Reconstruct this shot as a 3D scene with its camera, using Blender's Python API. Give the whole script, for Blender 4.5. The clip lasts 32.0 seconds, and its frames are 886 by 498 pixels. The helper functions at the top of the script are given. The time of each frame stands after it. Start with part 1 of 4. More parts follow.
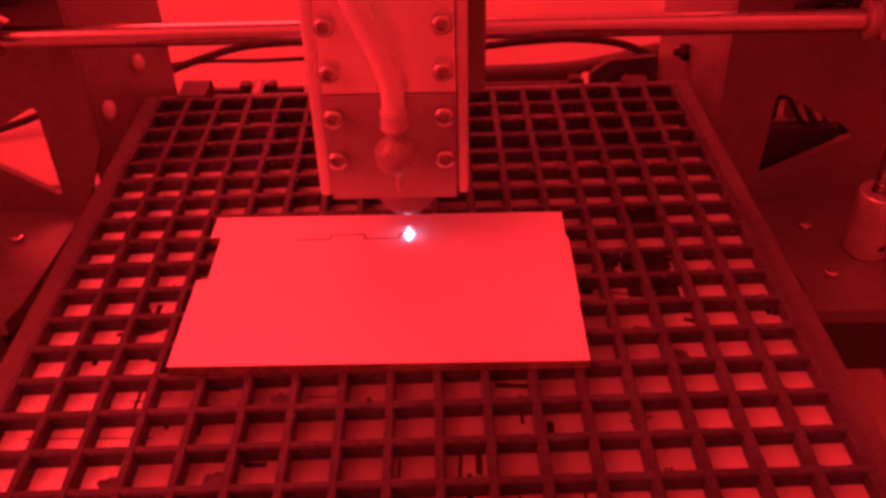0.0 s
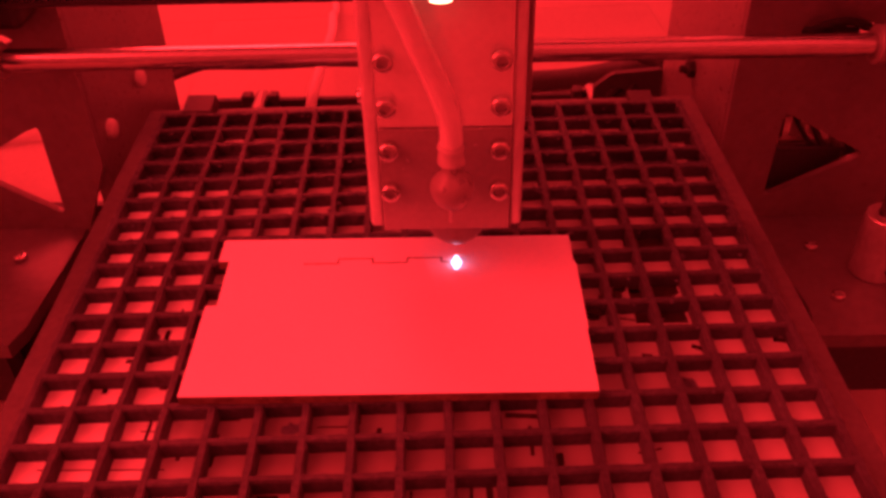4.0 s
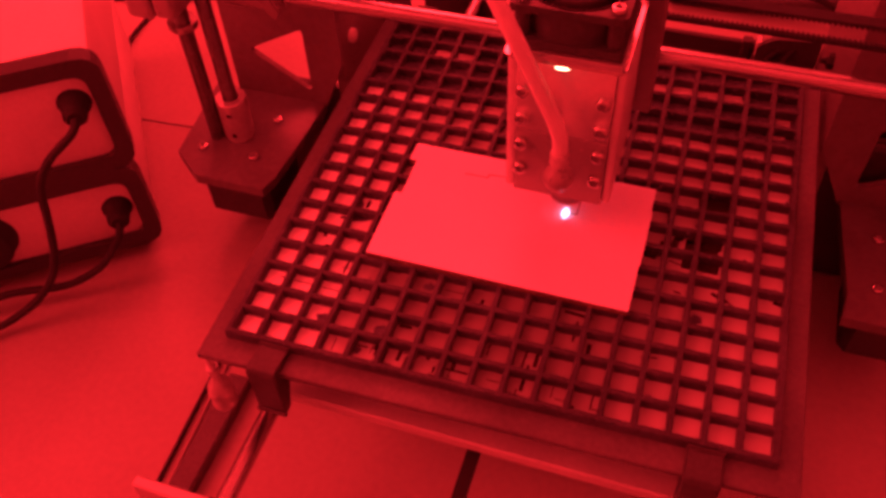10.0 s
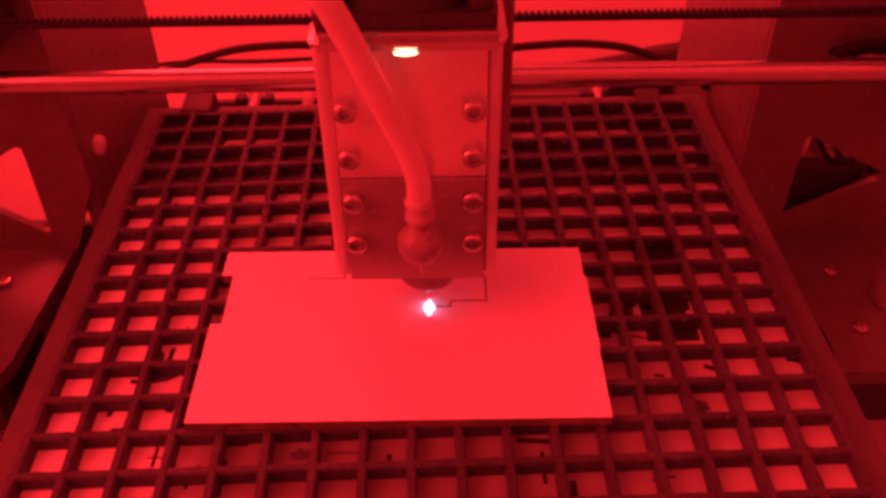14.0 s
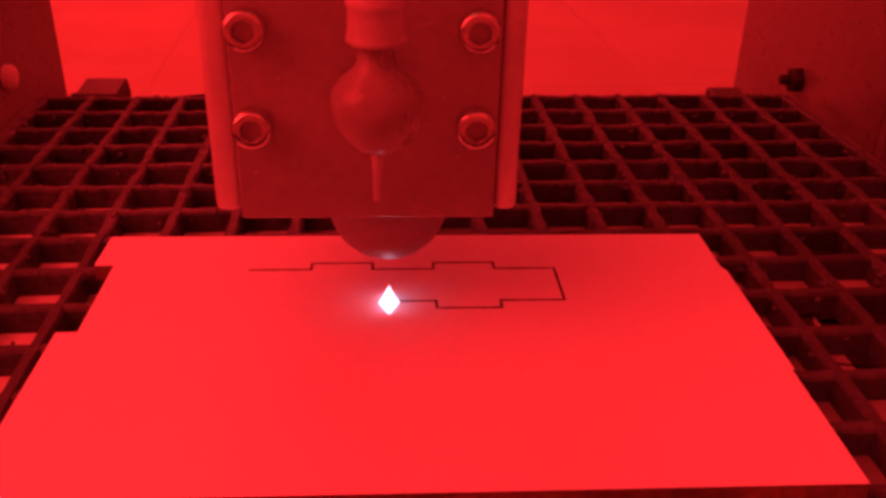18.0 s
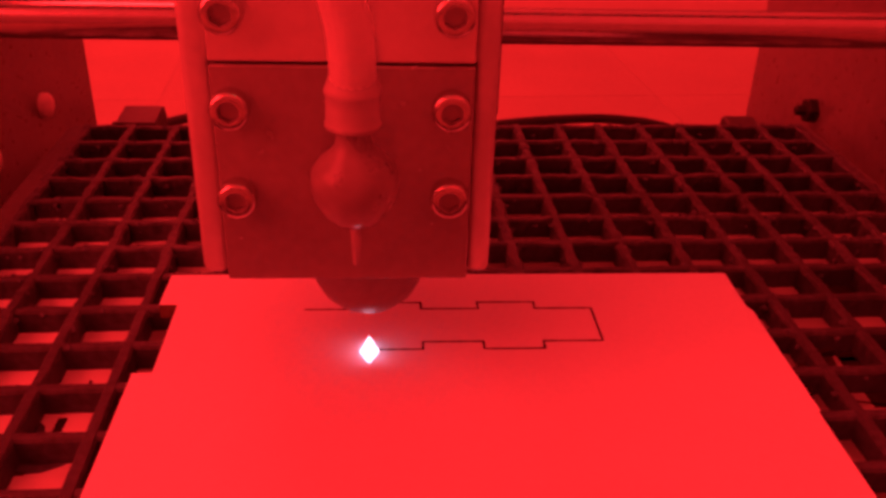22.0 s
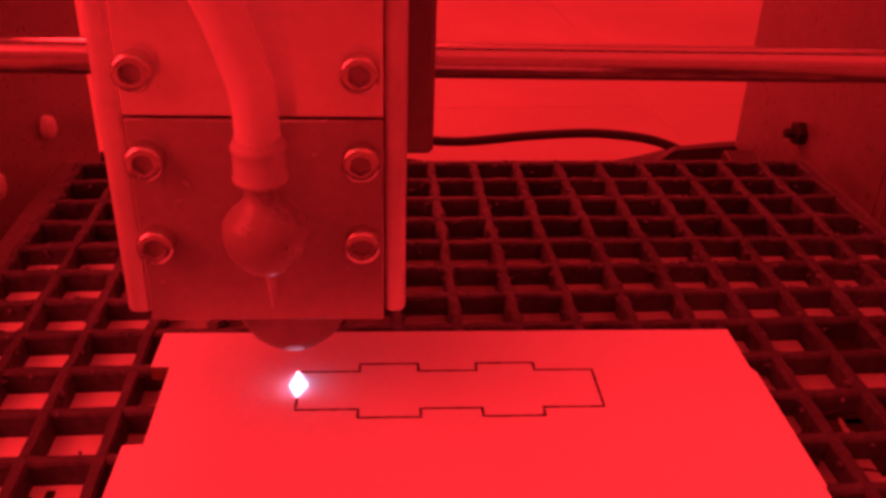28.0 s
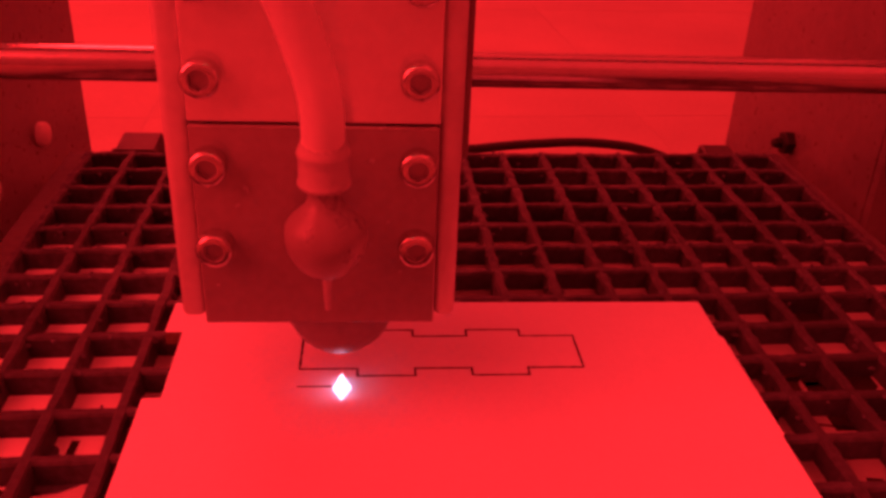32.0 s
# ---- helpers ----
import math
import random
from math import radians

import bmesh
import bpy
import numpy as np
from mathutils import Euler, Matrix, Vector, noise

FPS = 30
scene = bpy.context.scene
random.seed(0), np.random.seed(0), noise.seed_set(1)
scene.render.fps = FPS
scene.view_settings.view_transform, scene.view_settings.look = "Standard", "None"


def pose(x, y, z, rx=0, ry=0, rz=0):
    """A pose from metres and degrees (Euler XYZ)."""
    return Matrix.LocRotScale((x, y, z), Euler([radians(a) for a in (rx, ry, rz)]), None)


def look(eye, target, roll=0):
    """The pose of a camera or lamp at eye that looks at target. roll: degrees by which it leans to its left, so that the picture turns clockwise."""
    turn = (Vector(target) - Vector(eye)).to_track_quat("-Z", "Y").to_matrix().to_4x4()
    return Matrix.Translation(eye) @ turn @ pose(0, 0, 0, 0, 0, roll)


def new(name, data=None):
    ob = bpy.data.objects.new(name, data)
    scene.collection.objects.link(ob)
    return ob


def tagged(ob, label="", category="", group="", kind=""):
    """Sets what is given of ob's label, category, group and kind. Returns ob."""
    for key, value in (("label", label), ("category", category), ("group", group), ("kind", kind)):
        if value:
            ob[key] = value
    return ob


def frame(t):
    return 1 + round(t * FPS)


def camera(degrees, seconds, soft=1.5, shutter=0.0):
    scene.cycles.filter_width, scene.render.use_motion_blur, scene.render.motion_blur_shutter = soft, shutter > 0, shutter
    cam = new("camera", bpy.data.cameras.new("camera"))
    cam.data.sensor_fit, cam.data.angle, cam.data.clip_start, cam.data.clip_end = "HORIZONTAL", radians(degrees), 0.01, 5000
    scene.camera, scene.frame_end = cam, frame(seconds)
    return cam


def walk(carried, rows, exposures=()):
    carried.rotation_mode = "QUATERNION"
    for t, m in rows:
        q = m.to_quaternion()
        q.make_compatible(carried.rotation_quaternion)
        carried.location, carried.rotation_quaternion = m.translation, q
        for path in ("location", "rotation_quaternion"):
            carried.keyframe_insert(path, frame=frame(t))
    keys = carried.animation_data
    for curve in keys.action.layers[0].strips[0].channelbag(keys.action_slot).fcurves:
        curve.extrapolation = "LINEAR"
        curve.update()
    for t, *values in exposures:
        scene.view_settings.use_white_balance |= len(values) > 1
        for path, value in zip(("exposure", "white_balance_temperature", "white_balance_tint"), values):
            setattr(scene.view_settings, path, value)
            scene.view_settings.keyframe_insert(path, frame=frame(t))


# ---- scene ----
MM = 0.001

# ---------------------------------------------------------------- camera
cam = camera(53.2, 32.0, soft=3.4, shutter=0.0)
PATH = [
    (0.0, pose(0.1167, -0.1203, 0.1648, 53.52, 1.32, 0.06)),
    (0.5, pose(0.1172, -0.1215, 0.1690, 53.24, 1.38, 0.10)),
    (1.0, pose(0.1183, -0.1224, 0.1680, 53.34, 1.35, 0.10)),
    (1.5, pose(0.1163, -0.1201, 0.1738, 53.19, 1.26, 0.06)),
    (2.0, pose(0.1138, -0.1180, 0.1770, 52.63, 1.22, -0.06)),
    (2.5, pose(0.1132, -0.1164, 0.1768, 52.40, 1.16, -0.12)),
    (4.5, pose(0.1130, -0.1088, 0.1725, 52.93, 1.04, -0.10)),
    (5.0, pose(0.1099, -0.1055, 0.1716, 52.91, 0.87, -0.11)),
    (5.5, pose(0.1135, -0.0954, 0.1760, 52.63, 1.17, -0.09)),
    (5.7, pose(0.1115, -0.0775, 0.1684, 52.35, 1.51, -0.23)),
    (6.0, pose(0.1109, -0.0612, 0.1617, 52.21, 1.50, -0.58)),
    (6.5, pose(0.1112, -0.0349, 0.1384, 51.86, 1.65, -0.72)),
    (6.7, pose(0.1101, -0.0233, 0.1294, 53.22, 1.77, -1.84)),
    (7.0, pose(0.1105, -0.0144, 0.1208, 54.09, 1.98, -2.66)),
    (7.3, pose(0.1113, -0.0153, 0.1164, 55.16, 2.54, -1.51)),
    (7.5, pose(0.1126, -0.0152, 0.1204, 53.54, 2.84, 1.09)),
    (7.7, pose(0.1124, -0.0226, 0.1248, 53.94, 3.09, 3.31)),
    (8.0, pose(0.1194, -0.0327, 0.1358, 50.80, 4.01, 8.23)),
    (8.2, pose(0.1182, -0.0367, 0.1375, 48.94, 4.95, 11.12)),
    (8.5, pose(0.1218, -0.0587, 0.1538, 46.87, 4.80, 14.05)),
    (8.8, pose(0.1412, -0.0915, 0.1892, 44.69, 5.17, 17.23)),
    (9.0, pose(0.1502, -0.1132, 0.2130, 43.77, 4.46, 19.13)),
    (9.2, pose(0.1580, -0.1280, 0.2295, 42.72, 3.83, 20.62)),
    (9.5, pose(0.1620, -0.1389, 0.2549, 41.07, 3.17, 21.61)),
    (9.8, pose(0.1586, -0.1508, 0.2738, 40.21, 2.37, 20.10)),
    (10.0, pose(0.1571, -0.1530, 0.2891, 40.08, 2.37, 18.11)),
    (10.2, pose(0.1600, -0.1581, 0.3061, 39.91, 2.70, 15.54)),
    (10.5, pose(0.1483, -0.1653, 0.3131, 39.22, 2.24, 10.81)),
    (10.7, pose(0.1448, -0.1653, 0.3258, 38.12, 2.58, 8.32)),
    (11.0, pose(0.1362, -0.1726, 0.3252, 38.31, 2.81, 5.58)),
    (11.5, pose(0.1276, -0.1726, 0.3229, 38.40, 3.28, 3.62)),
    (12.0, pose(0.1229, -0.1699, 0.3096, 40.30, 2.60, 2.02)),
    (12.3, pose(0.1192, -0.1621, 0.2988, 42.01, 2.34, 1.24)),
    (12.5, pose(0.1152, -0.1540, 0.2779, 43.38, 2.22, 0.85)),
    (13.0, pose(0.1092, -0.1293, 0.2437, 45.92, 2.44, 0.87)),
    (13.3, pose(0.1088, -0.1200, 0.2292, 47.32, 1.86, 0.56)),
    (13.5, pose(0.1098, -0.1069, 0.2149, 48.38, 1.53, 0.30)),
    (15.5, pose(0.0990, -0.0538, 0.1111, 57.13, -1.15, -2.43)),
    (15.7, pose(0.0992, -0.0411, 0.1020, 58.40, -0.70, -1.76)),
    (16.0, pose(0.0950, -0.0238, 0.0999, 59.69, -1.01, -2.52)),
    (16.2, pose(0.0924, -0.0196, 0.0890, 61.77, -1.01, -2.95)),
    (16.5, pose(0.0909, -0.0160, 0.0811, 61.43, -0.91, -2.68)),
    (17.0, pose(0.0908, -0.0182, 0.0764, 61.74, -1.07, -2.85)),
    (17.5, pose(0.0916, -0.0186, 0.0788, 62.17, -1.15, -3.00)),
    (18.0, pose(0.0920, -0.0196, 0.0793, 62.31, -1.17, -2.97)),
    (18.5, pose(0.0924, -0.0209, 0.0802, 62.25, -1.18, -2.94)),
    (19.0, pose(0.0909, -0.0218, 0.0817, 62.09, -1.26, -3.03)),
    (19.5, pose(0.0907, -0.0221, 0.0830, 62.10, -1.25, -3.04)),
    (20.0, pose(0.0900, -0.0220, 0.0824, 62.06, -1.31, -3.05)),
    (20.5, pose(0.0869, -0.0184, 0.0889, 61.89, -1.35, -3.02)),
    (21.0, pose(0.0849, -0.0206, 0.0866, 62.27, -1.32, -3.00)),
    (21.5, pose(0.0837, -0.0218, 0.0889, 62.14, -1.37, -2.97)),
    (22.0, pose(0.0823, -0.0215, 0.0916, 61.92, -1.53, -3.11)),
    (22.5, pose(0.0821, -0.0214, 0.0934, 61.97, -1.39, -3.10)),
    (23.0, pose(0.0818, -0.0212, 0.0955, 61.62, -1.56, -3.22)),
    (23.5, pose(0.0828, -0.0207, 0.0937, 61.95, -1.45, -2.98)),
    (24.0, pose(0.0821, -0.0210, 0.0942, 62.02, -1.53, -3.16)),
    (24.5, pose(0.0821, -0.0210, 0.0952, 62.01, -1.49, -3.18)),
    (26.5, pose(0.0814, -0.0212, 0.0977, 61.72, -1.68, -3.27)),
    (27.0, pose(0.0812, -0.0226, 0.0971, 61.95, -1.69, -3.32)),
    (27.5, pose(0.0815, -0.0222, 0.0987, 61.76, -1.71, -3.33)),
    (28.0, pose(0.0822, -0.0230, 0.0999, 61.93, -1.70, -3.29)),
    (28.5, pose(0.0820, -0.0221, 0.1005, 61.45, -1.70, -3.25)),
    (29.0, pose(0.0820, -0.0224, 0.0985, 61.77, -1.69, -3.28)),
    (29.5, pose(0.0819, -0.0222, 0.0998, 61.99, -1.76, -3.37)),
    (30.0, pose(0.0825, -0.0242, 0.1010, 62.36, -1.96, -3.53)),
    (30.5, pose(0.0821, -0.0235, 0.1010, 62.17, -2.00, -3.59)),
    (31.0, pose(0.0816, -0.0239, 0.1007, 62.35, -2.00, -3.68)),
    (31.5, pose(0.0812, -0.0253, 0.1015, 62.50, -1.97, -3.63)),
    (32.0, pose(0.0803, -0.0254, 0.1003, 62.55, -2.21, -3.92)),

]
walk(cam, PATH, exposures=[(0.0, 0.36, 6150, 2), (4.5, 0.36, 6150, 2), (6.0, 0.42, 6250, 2), (7.0, 0.25, 6600, 2), (8.3, 0.26, 6600, 2),
                           (9.0, 0.32, 6500, 10), (10.0, 0.42, 6300, 10), (11.0, 0.7, 6050, 8), (12.0, 0.76, 6000, 7), (13.0, 0.72, 6000, 5),
                           (13.5, 0.5, 6200, 12), (15.5, 0.05, 7100, 10), (17.0, -0.02, 7400, 8), (24.5, 0.0, 7300, 8), (27.5, 0.03, 6800, 8), (28.5, 0.1, 6650, 8), (29.0, 0.18, 6500, 6), (30.0, 0.1, 6500, 4), (32.0, 0.07, 6600, 6)])

# ---------------------------------------------------------------- light
RED = (1.0, 0.021, 0.029)
world = bpy.data.worlds.new("red_room_light")
scene.world = world
world.use_nodes = True
wb = world.node_tree.nodes["Background"]
wb.inputs[0].default_value = (*RED, 1)
wt = world.node_tree
wc = wt.nodes.new("ShaderNodeTexCoord")
ws = wt.nodes.new("ShaderNodeSeparateXYZ")
wr = wt.nodes.new("ShaderNodeMapRange")      # brighter overhead than near the floor
wr.inputs[1].default_value, wr.inputs[2].default_value = -0.3, 1.0
wr.inputs[3].default_value, wr.inputs[4].default_value = 0.76, 1.22
wt.links.new(wc.outputs["Generated"], ws.inputs[0])
wt.links.new(ws.outputs["Z"], wr.inputs[0])
wt.links.new(wr.outputs[0], wb.inputs[1])


def area_lamp(name, eye, target, size_x, size_y, watts, colour=RED):
    d = bpy.data.lights.new(name, "AREA")
    d.shape, d.size, d.size_y, d.energy, d.color = "RECTANGLE", size_x, size_y, watts, colour
    ob = new(name, d)
    ob.matrix_world = look(eye, target)
    return ob


# added key lamp from the left; no source is in view
area_lamp("red_key_light", (-0.87, -0.24, 0.66), (0.06, 0.08, 0.0), 0.85, 0.85, 16.5)

# added unseen fill lamp that brightens the table behind the machine
area_lamp("red_rear_fill", (-0.25, 1.05, 0.85), (-0.02, 0.45, -0.1), 0.7, 0.5, 12.5)

# ---------------------------------------------------------------- materials


def material(name, base, rough=0.5, metal=0.0, grain=None, stain=None, bump=0.0, bump_scale=400.0, vary=0.0, coat=0.0):
    """grain, stain: (scale, amount) of fine and coarse variation of brightness."""
    m = bpy.data.materials.new(name)
    m.use_nodes = True
    nt = m.node_tree
    bsdf = nt.nodes["Principled BSDF"]
    bsdf.inputs["Roughness"].default_value = rough
    bsdf.inputs["Metallic"].default_value = metal
    bsdf.inputs["Coat Weight"].default_value = coat
    coord = nt.nodes.new("ShaderNodeTexCoord")
    rgb = nt.nodes.new("ShaderNodeRGB")
    rgb.outputs[0].default_value = (*base, 1)
    colour = rgb.outputs[0]
    for layer in (grain, stain):
        if not layer:
            continue
        tex = nt.nodes.new("ShaderNodeTexNoise")
        tex.inputs["Scale"].default_value = layer[0]
        tex.inputs["Detail"].default_value = 4
        nt.links.new(coord.outputs["Object"], tex.inputs["Vector"])
        ramp = nt.nodes.new("ShaderNodeMapRange")
        ramp.inputs[1].default_value, ramp.inputs[2].default_value = 0.3, 0.7
        ramp.inputs[3].default_value, ramp.inputs[4].default_value = 1 - layer[1], 1 + layer[1]
        nt.links.new(tex.outputs[0], ramp.inputs[0])
        mix = nt.nodes.new("ShaderNodeVectorMath")
        mix.operation = "SCALE"
        nt.links.new(colour, mix.inputs[0])
        nt.links.new(ramp.outputs[0], mix.inputs["Scale"])
        colour = mix.outputs[0]
    if vary:
        info = nt.nodes.new("ShaderNodeObjectInfo")
        ramp = nt.nodes.new("ShaderNodeMapRange")
        ramp.inputs[3].default_value, ramp.inputs[4].default_value = 1 - vary, 1 + vary
        nt.links.new(info.outputs["Random"], ramp.inputs[0])
        mix = nt.nodes.new("ShaderNodeVectorMath")
        mix.operation = "SCALE"
        nt.links.new(colour, mix.inputs[0])
        nt.links.new(ramp.outputs[0], mix.inputs["Scale"])
        colour = mix.outputs[0]
    nt.links.new(colour, bsdf.inputs["Base Color"])
    if bump:
        tex = nt.nodes.new("ShaderNodeTexNoise")
        tex.inputs["Scale"].default_value = bump_scale
        tex.inputs["Detail"].default_value = 3
        nt.links.new(coord.outputs["Object"], tex.inputs["Vector"])
        b = nt.nodes.new("ShaderNodeBump")
        b.inputs["Strength"].default_value = bump
        b.inputs["Distance"].default_value = 0.0005
        nt.links.new(tex.outputs[0], b.inputs["Height"])
        nt.links.new(b.outputs[0], bsdf.inputs["Normal"])
        rr = nt.nodes.new("ShaderNodeMapRange")
        rr.inputs[3].default_value, rr.inputs[4].default_value = max(0.0, rough - 0.08), min(1.0, rough + 0.08)
        nt.links.new(tex.outputs[0], rr.inputs[0])
        nt.links.new(rr.outputs[0], bsdf.inputs["Roughness"])
    return m


def glow_material(name, colour, strength):
    m = bpy.data.materials.new(name)
    m.use_nodes = True
    b = m.node_tree.nodes["Principled BSDF"]
    b.inputs["Base Color"].default_value = (*colour, 1)
    b.inputs["Emission Color"].default_value = (*colour, 1)
    b.inputs["Emission Strength"].default_value = strength
    return m


CARD = material("white_card_face", (0.82, 0.86, 0.93), 0.75, grain=(900, 0.015), stain=(25, 0.02), bump=0.03)
CARD_EDGE = material("burnt_card_edge", (0.16, 0.11, 0.08), 0.85, grain=(600, 0.3), stain=(60, 0.4))
CHAR_AND_HOLE = material("charred_line", (0.035, 0.02, 0.018), 0.9, grain=(800, 0.3))
CHAR_AND_HOLE.node_tree.nodes["Principled BSDF"].inputs["Specular IOR Level"].default_value = 0.1
# soot colour, which also paints the shade of the sheet's rear strip
SOOT_AND_SHADE = material("soot", (0.095, 0.105, 0.125), 0.95, grain=(500, 0.4))
TRAY = material("black_tray_plastic", (0.056, 0.058, 0.068), 0.55, grain=(700, 0.3), stain=(35, 0.45), bump=0.3, vary=0.12)
TRAY.node_tree.nodes["Principled BSDF"].inputs["Specular IOR Level"].default_value = 0.3
TRAY.node_tree.nodes["Principled BSDF"].inputs["Sheen Weight"].default_value = 0.08        # sheen stands in for a pale haze at low angles
TRAY.node_tree.nodes["Principled BSDF"].inputs["Sheen Roughness"].default_value = 0.45
BED = material("bed_plate", (0.1, 0.092, 0.092), 0.5, grain=(500, 0.15), stain=(20, 0.3), bump=0.1)
STEEL = material("polished_steel", (0.55, 0.53, 0.52), 0.24, 1.0, grain=(300, 0.05))
ZINC = material("zinc_screw", (0.62, 0.6, 0.58), 0.22, 1.0, grain=(900, 0.1))
SOCKET = material("screw_socket", (0.42, 0.4, 0.4), 0.4, 0.6)
ALU = material("brushed_aluminium", (0.8, 0.76, 0.75), 0.13, 0.62, grain=(500, 0.04), stain=(40, 0.06), bump=0.03)
CARRIAGE = material("dull_aluminium", (0.55, 0.52, 0.5), 0.5, 0.3, grain=(500, 0.05), stain=(30, 0.12), bump=0.05)
ANODISED = material("black_anodised_plate", (0.37, 0.34, 0.335), 0.24, 0.3, grain=(600, 0.05), stain=(25, 0.06), bump=0.03)
FIN = material("matte_aluminium", (0.64, 0.61, 0.6), 0.38, 0.3, grain=(500, 0.05), stain=(30, 0.08), bump=0.04)
ALU_DARK = material("dark_anodised_plate", (0.25, 0.235, 0.235), 0.42, 0.45, grain=(600, 0.06), stain=(25, 0.06), bump=0.04)
BLACK = material("black_plastic", (0.045, 0.043, 0.043), 0.5, grain=(500, 0.2), bump=0.1)
RUBBER = material("black_rubber", (0.02, 0.02, 0.02), 0.75, grain=(500, 0.2))
ACRYLIC = material("smoked_acrylic", (0.187, 0.16, 0.156), 0.3, grain=(300, 0.08), stain=(18, 0.15), bump=0.03)
PALE = material("pale_panel", (0.74, 0.69, 0.66), 0.6, grain=(400, 0.04), stain=(12, 0.1))
TABLE = material("pale_table", (0.385, 0.33, 0.3), 0.45, grain=(260, 0.05), stain=(7, 0.12), bump=0.04, vary=0.04)
PALE_JOINT = material("pale_joint", (0.36, 0.34, 0.32), 0.8, grain=(200, 0.1))
JOINT = material("dark_joint", (0.24, 0.22, 0.21), 0.8, grain=(200, 0.2))
COUPLER = material("satin_steel", (0.56, 0.53, 0.52), 0.32, 0.6, grain=(400, 0.1), stain=(60, 0.15))
THREAD = material("oiled_steel", (0.22, 0.21, 0.2), 0.35, 0.9, grain=(400, 0.15))
WALL = material("white_wall", (0.75, 0.74, 0.72), 0.9, grain=(60, 0.03), stain=(3, 0.06), bump=0.1)
HOSE = material("milky_silicone", (0.93, 0.88, 0.86), 0.32, grain=(100, 0.04), stain=(15, 0.06))
HOSE.node_tree.nodes["Principled BSDF"].inputs["Transmission Weight"].default_value = 0.42
HOSE.node_tree.nodes["Principled BSDF"].inputs["IOR"].default_value = 1.12
FITTING = material("clear_grey_fitting", (0.42, 0.39, 0.385), 0.28, grain=(300, 0.1), stain=(80, 0.15), coat=0.2, bump=0.1, bump_scale=150)
FITTING.node_tree.nodes["Principled BSDF"].inputs["Transmission Weight"].default_value = 0.35
FITTING.node_tree.nodes["Principled BSDF"].inputs["IOR"].default_value = 1.3
PRINT = material("grey_printed_plastic", (0.29, 0.25, 0.24), 0.3, grain=(300, 0.06), stain=(30, 0.12), bump=0.1, bump_scale=200)
DARKPLATE = material("dark_brown_plate", (0.135, 0.122, 0.12), 0.36, grain=(300, 0.1), stain=(25, 0.2), bump=0.05)
NYLON = material("white_nylon", (0.8, 0.76, 0.74), 0.35, grain=(300, 0.05))
BRACKET = material("dull_amber_plastic", (0.4, 0.33, 0.3), 0.45, grain=(300, 0.06), stain=(40, 0.15))
FAN_PLATE = material("polished_plate", (0.58, 0.55, 0.54), 0.16, 0.9, grain=(300, 0.06), stain=(30, 0.1))
HUB = material("satin_black_plastic", (0.055, 0.05, 0.05), 0.5, grain=(400, 0.1), bump=0.05)
SPARK = glow_material("laser_spark", (0.85, 0.62, 1.0), 3.0)
HALO = glow_material("laser_violet", (0.6, 0.12, 1.0), 0.6)
COLLAR = material("cloudy_collar", (0.58, 0.54, 0.53), 0.25, grain=(200, 0.08), stain=(60, 0.15))
COLLAR.node_tree.nodes["Principled BSDF"].inputs["Transmission Weight"].default_value = 0.3
COLLAR.node_tree.nodes["Principled BSDF"].inputs["IOR"].default_value = 1.2
GLINT = glow_material("plate_glint", (1.0, 0.42, 0.25), 6.0)



